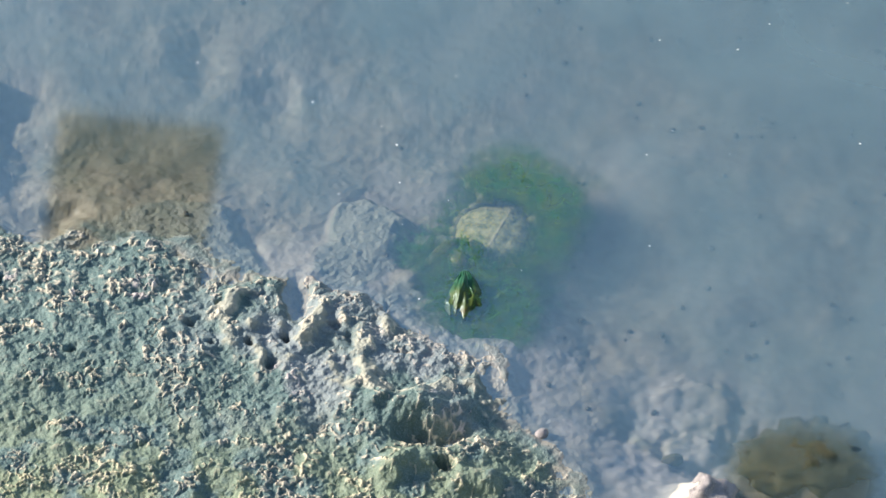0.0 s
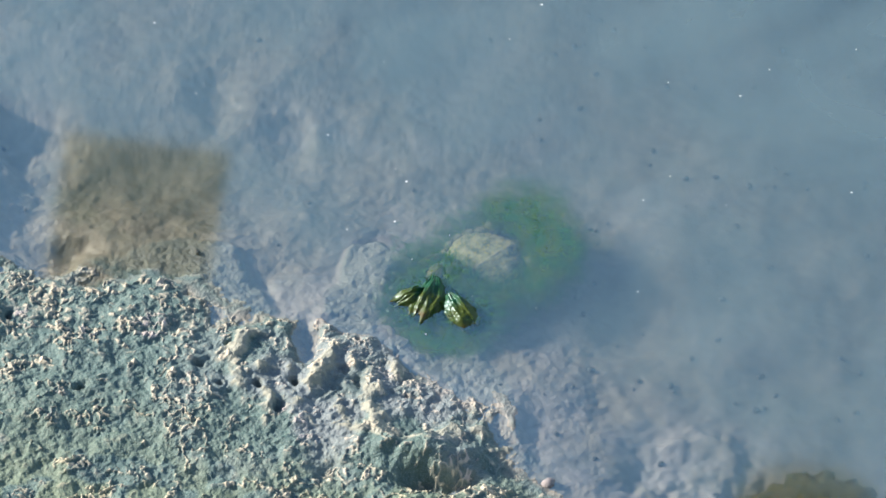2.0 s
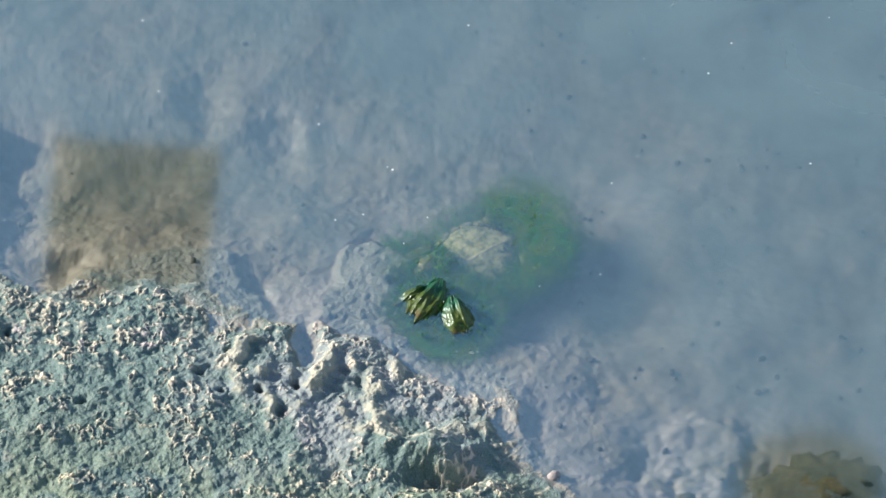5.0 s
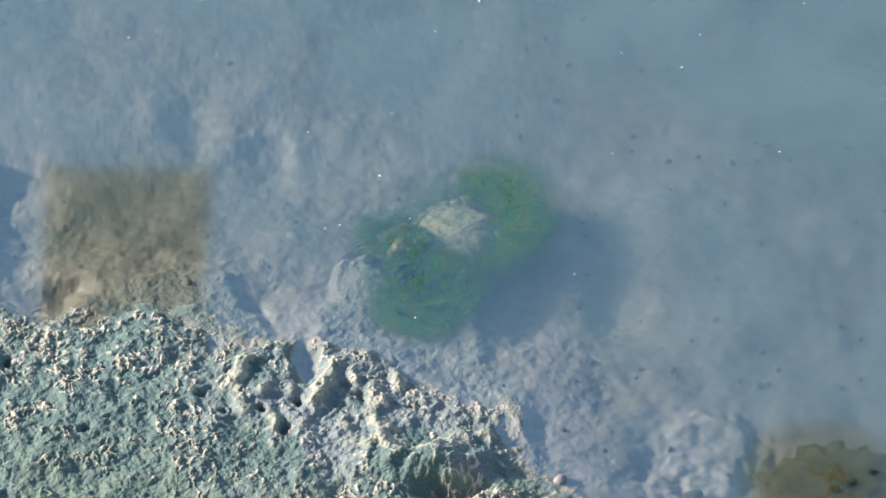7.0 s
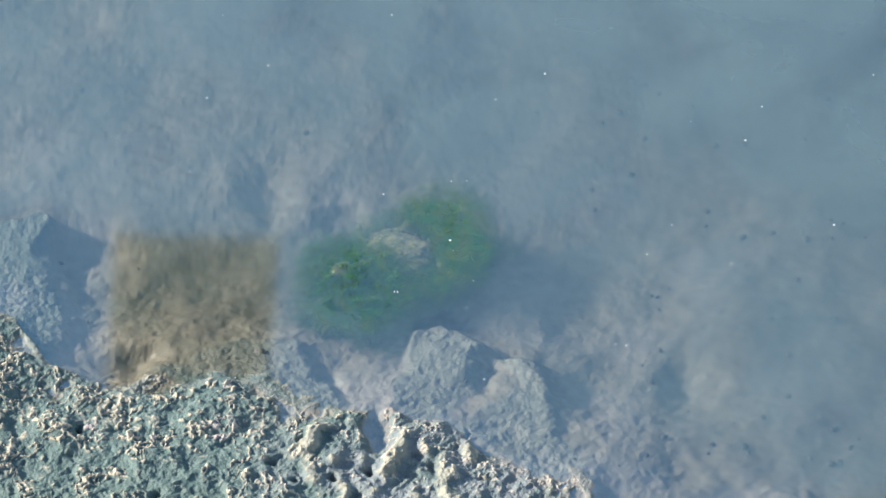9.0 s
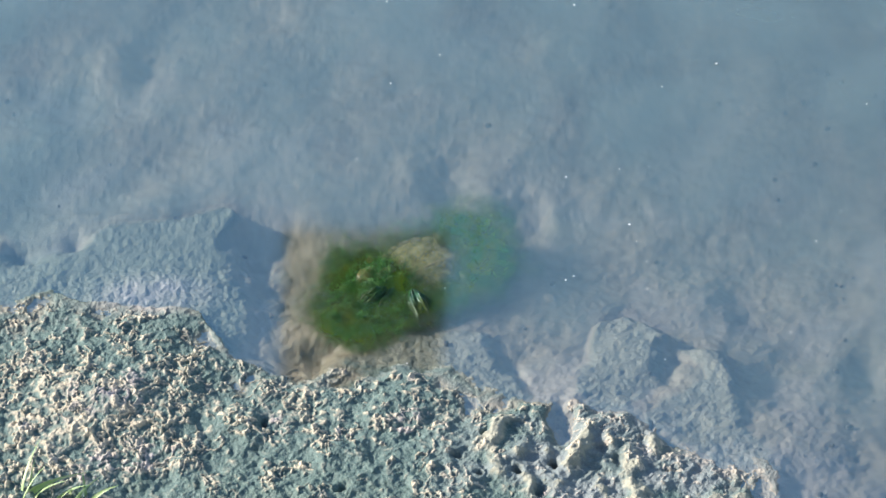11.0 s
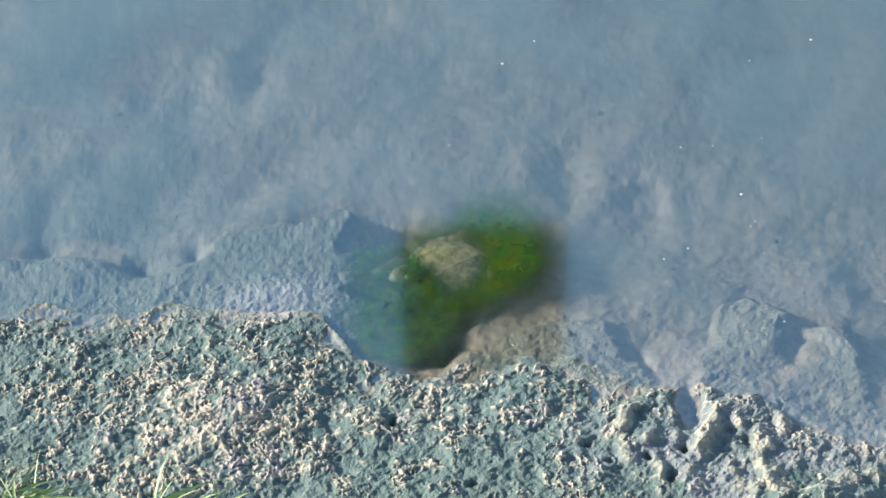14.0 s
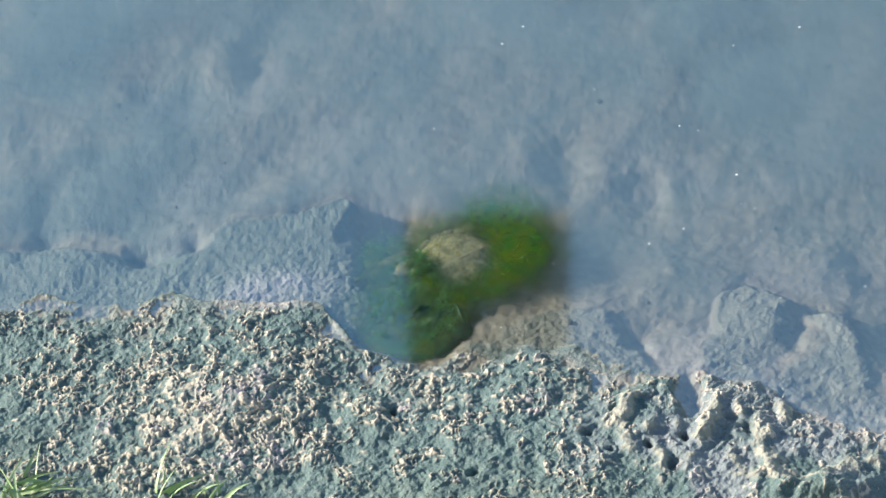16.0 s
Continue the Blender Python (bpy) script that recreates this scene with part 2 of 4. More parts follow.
def fbm(x, y, scale, octaves, seed, gain=0.5):
    out, amp, total = 0, 1.0, 0.0
    for k in range(octaves):
        q = scale * 2.03 ** k
        c, s = math.cos(0.7 * k), math.sin(0.7 * k)
        out = out + amp * lattice_noise((x * c - y * s) * q + 17.1 * k, (x * s + y * c) * q + 5.3 * k, seed + 31 * k)
        total += amp
        amp *= gain
    return out / total


def step(x, lo, hi):
    k = np.clip((x - lo) / (hi - lo), 0, 1)
    return k * k * (3 - 2 * k)


SHORE = ((-2.2, 0.35), (-1.50, 0.291), (-1.43, 0.306), (-1.344, 0.272), (-1.238, 0.258), (-1.186, 0.282), (-1.144, 0.254), (-1.05, 0.219),
         (-0.905, 0.200), (-0.868, 0.125), (-0.834, 0.078), (-0.742, 0.054), (-0.586, 0.034), (-0.455, 0.014), (-0.402, -0.051),
         (-0.302, -0.064), (-0.183, -0.077), (-0.133, -0.089), (-0.093, -0.128), (-0.063, -0.179), (0.016, -0.229), (0.094, -0.242),
         (0.118, -0.316), (0.128, -0.402), (0.159, -0.463), (0.207, -0.51), (0.30, -0.68), (0.6, -0.86), (1.2, -0.95), (4.0, -1.2))
SHELF = ((-2.2, 0.5), (-1.51, 0.459), (-1.446, 0.462), (-1.348, 0.418), (-1.188, 0.393), (-1.103, 0.393), (-1.082, 0.453), (-0.954, 0.46),
         (-0.868, 0.488), (-0.825, 0.46), (-0.812, 0.3), (-0.80, 0.12), (-0.79, 0.05), (4, -2))
# x, y, radius along x, radius along y, turn in degrees, height
HOLLOWS = (
    (-0.772, -0.089, 0.007, 0.008, 0, -0.026), (-0.641, -0.253, 0.010, 0.009, 0, -0.022),
    (-0.02, -0.445, 0.075, 0.018, 8, -0.036), (-0.004, -0.520, 0.022, 0.014, -25, -0.035), 
    (-0.772, 0.25, 0.058, 0.20, 4, -0.028), (-0.7, 0.09, 0.07, 0.03, 0, -0.03),
    (-0.335, 0.030, 0.020, 0.060, 28, -0.014), (-0.060, 0.020, 0.020, 0.070, -35, -0.012), (-0.62, 0.26, 0.13, 0.12, 0, -0.016), (-0.306, 0.439, 0.04, 0.10, 0, -0.025),
    (0.0, 0.52, 0.24, 0.36, 10, -0.032), (0.297, 0.031, 0.05, 0.07, 0, -0.03), (0.068, 0.245, 0.06, 0.09, 0, -0.03),
    (-1.042, 0.882, 0.035, 0.07, -20, -0.014), (-1.448, 0.552, 0.04, 0.05, 0, -0.02), (-1.435, 0.48, 0.045, 0.05, 0, -0.032),
    (-1.240, 0.395, 0.046, 0.034, 0, -0.045), (-1.150, 0.405, 0.034, 0.024, 0, -0.034), (-0.45, 0.544, 0.04, 0.09, -10, -0.025),
    (0.14, -0.33, 0.028, 0.07, 0, -0.010))
MOUNDS = (
    (-0.035, -0.385, 0.085, 0.034, 10, 0.036),
    (-0.12, -0.373, 0.04, 0.025, 20, 0.025), (-0.07, -0.523, 0.045, 0.03, 20, 0.03), (0.05, -0.543, 0.05, 0.03, -10, 0.02), (0.0, -0.50, 0.14, 0.10, 0, 0.022),
    (-0.24, 0.20, 0.12, 0.08, 0, 0.018), (0.395, -0.41, 0.05, 0.05, 0, 0.020), (0.437, -0.56, 0.06, 0.05, 0, 0.085), (0.63, -0.46, 0.14, 0.08, 0, 0.04), 
    (-1.13, 1.00, 0.10, 0.12, 0, 0.026), (-0.24, 0.46, 0.05, 0.10, 10, 0.005), (-0.40, 0.50, 0.05, 0.09, 0, 0.005), (-1.0, 0.26, 0.10, 0.045, 0, 0.004),
    (-1.05, 0.0, 0.12, 0.1, 0, 0.02),(-0.94, 0.20, 0.12, 0.05, 0, 0.004))


# knobs and pits of the broken bank, in the same order of numbers
KNOBS = (
    (-0.370, -0.139, 0.050, 0.015, -126, 0.020), (-0.371, -0.221, 0.036, 0.016, -64, 0.017), (-0.318, -0.273, 0.045, 0.013, -89, 0.016),
    (-0.227, -0.193, 0.052, 0.015, -114, 0.028), (-0.096, -0.179, 0.024, 0.014, -69, 0.024), (-0.170, -0.179, 0.016, 0.011, -73, 0.012),
    (-0.139, -0.239, 0.048, 0.015, -86, 0.017), (-0.194, -0.288, 0.026, 0.015, -88, 0.014), (-0.127, -0.309, 0.029, 0.018, -83, 0.014),
    (-0.272, -0.290, 0.050, 0.018, -74, 0.014), (-0.327, -0.186, 0.017, 0.011, -112, 0.014), (-0.021, -0.340, 0.058, 0.024, 19, 0.020),
    (-0.129, -0.344, 0.055, 0.024, -17, 0.016), (-0.277, -0.197, 0.015, 0.010, -68, 0.009), (0.054, -0.318, 0.018, 0.013, -74, 0.015))
PITS = (
    (-0.392, -0.136, 0.0075, 0.0090, 0, -0.026), (-0.446, -0.191, 0.0090, 0.0060, 0, -0.020), (-0.405, -0.232, 0.0053, 0.0053, 0, -0.020),
    (-0.333, -0.234, 0.0075, 0.0075, 0, -0.036), (-0.267, -0.223, 0.0075, 0.0067, 0, -0.036), (-0.192, -0.193, 0.0135, 0.0097, 0, -0.016),
    (-0.071, -0.243, 0.0195, 0.0075, -10, -0.022), (-0.299, -0.281, 0.0075, 0.0150, 0, -0.014), (-0.161, -0.216, 0.0090, 0.0075, 0, -0.012),
    (-0.258, -0.118, 0.022, 0.045, 8, -0.044), (-0.415, -0.058, 0.0090, 0.0120, 0, -0.012),
    (-0.163, -0.111, 0.0060, 0.0060, 0, -0.014), (-0.103, -0.133, 0.0045, 0.0150, 0, -0.012))


def bell(x, y, row):
    px, py, ax, ay, turn, h = row
    c, s = math.cos(radians(turn)), math.sin(radians(turn))
    u, v = ((x - px) * c + (y - py) * s) / ax, (-(x - px) * s + (y - py) * c) / ay
    return h * np.exp(-(u * u + v * v) ** (1.35 if py < -0.09 and px < 0.2 else 0.9))


def away(x, y, line):
    """Distance to a broken line."""
    best = np.full_like(x, 1e9)
    for (ax, ay), (bx, by) in zip(line, line[1:]):
        dx, dy = bx - ax, by - ay
        k = np.clip(((x - ax) * dx + (y - ay) * dy) / (dx * dx + dy * dy), 0, 1)
        best = np.minimum(best, np.hypot(x - ax - k * dx, y - ay - k * dy))
    return best


# lobes of crusted mud just under the surface: outline and level of the top
BLOCKS = (
    (((-0.62, 0.075), (-0.53, 0.10), (-0.45, 0.125), (-0.395, 0.105), (-0.365, 0.055), (-0.335, -0.02), (-0.31, -0.055), (-0.42, -0.10), (-0.62, -0.02)), -0.015),
    (((-0.205, 0.115), (-0.15, 0.145), (-0.075, 0.125), (-0.055, 0.085), (-0.095, 0.01), (-0.130, -0.045), (-0.150, -0.12), (-0.205, -0.07), (-0.192, -0.01)), -0.020),
    (((-0.012, 0.055), (0.022, 0.05), (0.036, 0.0), (0.06, -0.10), (0.0, -0.20), (-0.09, -0.13), (-0.075, -0.085), (-0.040, -0.06), (-0.018, -0.015)), -0.028),
    (((0.0, -0.11), (0.065, -0.12), (0.10, -0.18), (0.122, -0.27), (0.128, -0.36), (0.13, -0.44), (0.0, -0.44)), -0.014),
    (((0.36, -0.29), (0.42, -0.255), (0.49, -0.27), (0.515, -0.34), (0.47, -0.42), (0.37, -0.45), (0.335, -0.37)), -0.050))


def inside(x, y, corners):
    """Signed distance to a closed outline, positive inside."""
    best, hit = np.full_like(x, 1e9), np.zeros(x.shape, dtype=bool)
    for (ax, ay), (bx, by) in zip(corners, corners[1:] + corners[:1]):
        dx, dy = bx - ax, by - ay
        k = np.clip(((x - ax) * dx + (y - ay) * dy) / (dx * dx + dy * dy), 0, 1)
        best = np.minimum(best, np.hypot(x - ax - k * dx, y - ay - k * dy))
        if dy:
            hit ^= ((ay > y) != (by > y)) & (x < ax + (y - ay) * dx / dy)
    return np.where(hit, best, -best)


def base_level(x, y):
    """Bank and pond floor without their lumps: warped place, distances to the lines, level and masks."""
    left = 1 - step(x, -0.98, -0.78)
    warp = 0.020 - 0.005 * left
    wx = x + warp * fbm(x, y, 17, 4, 3)
    wy = y + warp * fbm(x, y, 17, 4, 4)
    xs = np.array([p[0] for p in SHORE])
    side = np.interp(wx, xs, [p[1] for p in SHORE]) - wy
    land = np.sign(side) * away(wx, wy, SHORE)
    edge = np.interp(wx, [p[0] for p in SHELF], [p[1] for p in SHELF]) - wy
    shelf = np.sign(edge) * np.minimum(np.abs(edge), away(wx, wy, SHELF[:-1]))
    dry = step(land, -0.012, 0.02)
    # bank rising to where the viewer stands, pond sinking away from the shore
    up = 0.030 * (1 - 0.45 * step(x, -0.15, 0.10)) * (1 - np.exp(-np.maximum(land, 0) / (0.07 + 0.10 * left))) + 0.05 * np.maximum(land - 0.15, 0) + 0.55 * np.maximum(-0.75 - y, 0)
    far = np.maximum(-land, 0)
    right = step(x, -0.35, 0.25)
    down = -0.016 * step(far, 0, 0.07) - 0.046 * step(far, 0.05, 0.26) - (0.055 + 0.025 * right) * step(far, 0.15, 1.1) - 0.3 * step(far, 0.9, 3)
    on_shelf = step(shelf, -0.015, 0.02) * (1 - step(x + 0.045 * fbm(x, y, 13, 3, 37) - 0.10 * (0.30 - y), -0.87, -0.78)) * (1 - dry)
    down = down * (1 - on_shelf) + (-0.010 - 0.012 * step(far, 0.05, 0.25)) * on_shelf
    lobes = np.zeros_like(x)
    for corners, top in BLOCKS:
        sd = inside(wx + 0.030 * fbm(x, y, 13, 3, 16), wy + 0.030 * fbm(x, y, 13, 3, 17), corners)
        mask = step(sd, -0.030, 0.014)
        down = down + np.maximum(top - 0.10 * np.maximum(0.02 - sd, 0) - down, 0) * mask
        if top > -0.04:
            lobes = np.maximum(lobes, mask)
    return wx, wy, left, land, on_shelf, np.where(land > 0, up, down), lobes * (1 - dry)


def ground_height(x, y):
    """Height of the mud over the water's level, and masks of its cover."""
    wx, wy, left, land, on_shelf, z, lobes = base_level(x, y)
    for row in HOLLOWS + MOUNDS:
        z = z + bell(wx, wy, row)
    kx, ky = x + 0.012 * fbm(x, y, 30, 3, 14), y + 0.012 * fbm(x, y, 30, 3, 15)
    knob = 0.75 * sum(bell(kx, ky, row) for row in KNOBS)
    z = z + knob + 0.7 * sum(bell(kx, ky, row) for row in PITS)
    # relief of the crust
    tx, ty = x + 0.010 * fbm(x, y, 45, 3, 8), y + 0.010 * fbm(x, y, 45, 3, 9)
    lumps = fbm(x, y, 11, 4, 21)
    cluster = step(fbm(tx, ty, 13, 3, 36), -0.25, 0.30)
    mossy = 0.62 * np.exp(-((x + 0.66) / 0.30) ** 2 - ((y + 0.36) / 0.20) ** 2)
    pale = np.exp(-((x + 1.10) / 0.20) ** 2 - ((y + 0.06) / 0.16) ** 2) + 0.8 * np.exp(-((x + 0.72) / 0.10) ** 2 - ((y + 0.05) / 0.10) ** 2) + 0.7 * np.exp(-((x + 0.50) / 0.13) ** 2 - ((y + 0.10) / 0.10) ** 2)
    rough = np.exp(-((x + 0.16) / 0.28) ** 4 - ((y + 0.26) / 0.17) ** 4)
    # broken webs of curled crust, plates where they crowd together, and grit
    web_n, fine_n = fbm(tx, ty, 30, 4, 11, 0.55), fbm(tx, ty, 66, 2, 12, 0.6)
    broken = step(fbm(x, y, 30, 3, 13) + 0.30 * (cluster - 0.6) - 0.22 * mossy + 0.22 * pale - 0.10 * rough, -0.22, 0.12)
    ridge = np.maximum(np.exp(-(web_n / 0.060) ** 2) * broken, 0.80 * np.exp(-(fine_n / 0.085) ** 2) * broken * step(cluster + 0.6 * pale, 0.35, 0.9))
    tilt = fbm(tx, ty, 72, 2, 24, 0.6)
    grit = fbm(x, y, 125, 2, 23, 0.7)
    flake = step(ridge + 0.30 * grit + 0.35 * tilt + 0.40 * (pale - 0.25) - 0.36 * mossy, 0.12, 0.62)
    rim = (np.exp(-((np.abs(web_n) - 0.050) / 0.020) ** 2) + 0.6 * np.exp(-((np.abs(fine_n) - 0.07) / 0.025) ** 2) * step(cluster, 0.4, 0.9)) * step(broken, 0.35, 0.9)
    bumps = 0.0050 * (1 - 0.5 * rough) * ridge * (0.7 + 0.6 * step(grit, -0.3, 0.5)) + 0.0032 * tilt + 0.0020 * grit + 0.0065 * fbm(tx, ty, 24, 2, 27, 0.5) + 0.003 * cluster + 0.011 * lumps * (1 - 0.5 * left)
    near = (1 - step(np.abs(x + 0.36), 1.35, 1.9)) * (1 - step(np.abs(y - 0.2), 0.9, 1.4))
    bumps = bumps * near + rough * 0.005 * fbm(tx, ty, 20, 3, 25, 0.5)
    crest = step(knob + 0.009 * tilt + 0.003 * grit, 0.003, 0.011)
    inland = step(land, -0.005, 0.028)
    z = z + inland * (bumps - 0.004)
    wet = 1 - inland
    z = z + wet * (1 - on_shelf) * step(-land, 0.03, 0.2) * 0.028 * fbm(x, y, 4.6, 3, 45) + wet * 0.016 * fbm(x, y, 26, 3, 48) * np.exp(-((x - 0.43) / 0.14) ** 2 - ((y + 0.42) / 0.15) ** 2)
    z = z + wet * ((0.0075 - 0.003 * step(x, 0.1, 0.3)) * fbm(x, y, 10, 4, 41, 0.5) + (0.0030 - 0.0012 * step(x, 0.1, 0.3)) * fbm(x, y, 48, 3, 43, 0.6)) + np.maximum(on_shelf, 0.7 * lobes) * 0.0026 * fbm(x, y, 105, 2, 44, 0.6)
    wet_bed = wet * (1 - on_shelf)
    # far bank round the pond
    rim = np.hypot(x / 7.0, (y - 0.4) / 2.7)
    z = z + np.where(y > 0, np.clip((rim - 0.92) * 1.8, 0, 0.65), 0) + np.where((y <= 0) & (np.abs(x) > 5.0), np.clip((np.abs(x) - 5.0) * 0.1, 0, 0.6), 0)
    z = np.minimum(z, 4.0 + 0.02 * np.hypot(x, y))
    # film thins on raised flakes and knobs: sunlit tops and shaded lows in colour
    film = np.clip(1.0 - 0.90 * flake - 0.45 * crest, 0, 1) * step(land, -0.035, -0.005)
    tips = near * 0.85 * step(rim, 0.22, 0.70) * step(fbm(x, y, 18, 3, 61), -0.32, 0.05) * (1 - 0.75 * rough) * inland
    film = film * near + np.clip(0.6 + 0.5 * fbm(x, y, 1.1, 4, 81) + 0.3 * fbm(x, y, 6, 3, 82), 0, 1) * (1 - near) * step(land, -0.03, 0.0)
    silt = 1 - step(z + 0.004 * fbm(x, y, 30, 2, 71), -0.006, 0.006)
    green = np.clip(on_shelf + 0.72 * step(lobes, 0.15, 0.6) + 1.0 * (1 - step(x, -1.30, -0.80)) * step(fbm(x, y, 5, 3, 46), -0.25, 0.3), 0, 1) * (1 - inland)
    pink = np.exp(-((x + 0.995) / 0.085) ** 2 - ((y - 0.252) / 0.036) ** 2) * (0.55 + 0.45 * step(fbm(x, y, 25, 3, 47), -0.5, 0.1))
    film = np.maximum(film, 0.92 * green)
    tips = np.maximum(tips, 0.08 * on_shelf)
    silt = silt * (1 - 0.85 * green) * (1 - pink)
    film = film * (1 - 0.9 * pink)
    tips = tips * (1 - pink)
    # pink patch, and a lavender tint low between the knobs and on the bed
    blush = pink + 0.28 * rough * (1 - crest) * step(fbm(x, y, 9, 3, 52), -0.2, 0.25) + 0.45 * np.exp(-((x - 0.42) / 0.22) ** 2 - ((y + 0.36) / 0.20) ** 2) * step(fbm(x, y, 14, 3, 49), -0.3, 0.3)
    blush = np.clip(blush + 0.25 * wet_bed * (1 - lobes) * step(fbm(x, y, 6, 3, 50), 0.1, 0.5), 0, 1)
    wet = 1 - step(z + 0.006 * fbm(x, y, 20, 3, 72), 0.001, 0.011)
    return z, np.stack([film, tips, silt, np.ones_like(z)], -1), wet, blush


def spread(lo, hi, fine, reach, growth=1.17):
    """Coordinates that are fine between lo and hi and grow coarser out to reach on both sides."""
    mid = list(np.arange(lo, hi + fine / 2, fine))
    out, d = [], fine
    while not out or out[-1] < reach:
        d *= growth
        out.append((out[-1] if out else 0) + d)
    return np.array([lo - q for q in out[::-1]] + mid + [mid[-1] + q for q in out])


def build_ground():
    xs = spread(-1.58, 0.27, 0.0016, 400)
    xs = np.concatenate([xs[xs < 0.27], np.arange(0.27, 0.88, 0.0045), 0.88 + np.cumsum(0.006 * 1.17 ** np.arange(60))])
    ys = spread(-0.59, 0.32, 0.0016, 400)
    ys = np.concatenate([ys[ys < 0.32], np.arange(0.32, 1.2, 0.0055), 1.2 + np.cumsum(0.006 * 1.17 ** np.arange(60))])
    gx, gy = np.meshgrid(xs, ys)
    z, cover, wet, blush = ground_height(gx.ravel(), gy.ravel())
    nx, ny = len(xs), len(ys)
    me = bpy.data.meshes.new("ground")
    me.vertices.add(nx * ny)
    me.vertices.foreach_set("co", np.stack([gx.ravel(), gy.ravel(), z], -1).astype(np.float32).ravel())
    i, j = np.meshgrid(np.arange(nx - 1), np.arange(ny - 1))
    k = (j * nx + i).ravel()
    quads = np.stack([k, k + 1, k + nx + 1, k + nx], -1).astype(np.int32)
    me.loops.add(quads.size)
    me.loops.foreach_set("vertex_index", quads.ravel())
    me.polygons.add(len(quads))
    me.polygons.foreach_set("loop_start", np.arange(0, quads.size, 4, dtype=np.int32))
    me.polygons.foreach_set("use_smooth", np.ones(len(quads), dtype=bool))
    me.update(calc_edges=True)
    col = me.color_attributes.new("cover", "FLOAT_COLOR", "POINT")
    col.data.foreach_set("color", cover.astype(np.float32).ravel())
    damp = me.attributes.new("damp", "FLOAT", "POINT")
    damp.data.foreach_set("value", wet.astype(np.float32))
    blush_layer = me.attributes.new("blush", "FLOAT", "POINT")
    blush_layer.data.foreach_set("value", blush.astype(np.float32))
    me.materials.append(MUD)
    return tagged(new("ground", me), "pale mud bank crusted with grey-green algae beside the pond", "ground", kind="structure")


ground = build_ground()


def ground_at(x, y):
    return float(ground_height(np.array([x]), np.array([y]))[0][0])


def build_water():
    vs = [(-9, -1.3, 0), (9, -1.3, 0), (9, 4.2, 0), (-9, 4.2, 0)]
    tagged(arrays("water", vs, [(0, 1, 2, 3)], WATER), "calm milky pond water mirroring a blue sky", "water", kind="structure")
    # clay hanging in the water, in layers that follow the pond floor
    xs, ys = spread(-1.6, 0.9, 0.014, 7), spread(-0.6, 1.15, 0.014, 0.6)
    ys = np.concatenate([ys[ys < 1.15], 1.15 + np.cumsum(0.014 * 1.17 ** np.arange(21))])
    ys = ys[ys < 4.2]
    gx, gy = np.meshgrid(xs, ys)
    depth = np.maximum(-base_level(gx.ravel(), gy.ravel())[5], 0.0)
    nx = len(xs)
    i, j = np.meshgrid(np.arange(nx - 1), np.arange(len(ys) - 1))
    k = (j * nx + i).ravel()
    quads = np.stack([k, k + 1, k + nx + 1, k + nx], -1)
    murk = np.maximum(depth - 0.035, 0) + 0.2 * np.minimum(depth, 0.035)
    for part_of, share in ((0.15, 5.5), (0.62, 5.0)):
        z = -0.003 - depth * part_of
        me = bpy.data.meshes.new("water_silt")
        me.from_pydata(np.stack([gx.ravel(), gy.ravel(), z], -1).tolist(), [], quads.tolist())
        veil = me.attributes.new("veil", "FLOAT", "POINT")
        veil.data.foreach_set("value", (murk * share + (0.05 if part_of < 0.2 else 0.0)).astype(np.float32))
        me.materials.append(SILT)
        tagged(new("water_silt", me), "cloudy suspended clay in the pond water", "water", kind="structure")


build_water()


# ---- unseen dark stand-ins, added for the water to mirror ----
ARM_HEIGHT = 5.5


# unseen support, made up to hold the mirrored board out of view
def build_added_post():
    thing = new("added_post")
    thing.matrix_basis = pose(3.2, 2.6, ground_at(3.2, 2.6))
    top = ARM_HEIGHT - thing.matrix_basis.translation.z
    part("post", tube([(0, 0, -0.3), (0, 0, top + 0.1), (0, 0, top + 0.25)], [0.07, 0.06, 0.04], 12), STEEL, thing)
    part("bracket_arm", tube([(0, 0, top), (-3.6, 0, top + 0.02), (-4.6, 0, top)], [0.045, 0.035, 0.03], 10), STEEL, thing)
    return tagged(thing, "unseen steel post with a long bracket arm, added to carry the mirrored board", "post")


def build_stand_in_board():
    """Unseen stand-in for the dark shape in the water's mirror. Hangs from the arm on two rods; its origin is where it
    swings.
    """
    thing = new("stand_in_board")
    thing.matrix_basis = pose(-0.862, 2.6, ARM_HEIGHT)
    m = pose(0.005, 0, 2.82 - ARM_HEIGHT, 0, -8.5, 0)
    for k in range(4):
        part("plank", box(bmesh.new(), (0.1075, 0.03, 0.74), (-0.1635 + 0.109 * k, 0, 0.03), m, 0.002), DARK_WOOD, thing, smooth=False)
    for z in (-0.2, 0.3):
        part("batten", box(bmesh.new(), (0.40, 0.02, 0.05), (0, 0.026, z), m, 0.002), DARK_WOOD, thing, smooth=False)
    for x in (-0.15, 0.12):
        top = m @ Vector((x, 0, 0.39))
        part("hanger", tube([top, (top.x + 0.01, 0, 0.0)], [0.006, 0.006], 8), STEEL, thing)
    return tagged(thing, "unseen dark plank board on two steel rods, stand-in added for the water to mirror", "board")


build_added_post()
board = build_stand_in_board()


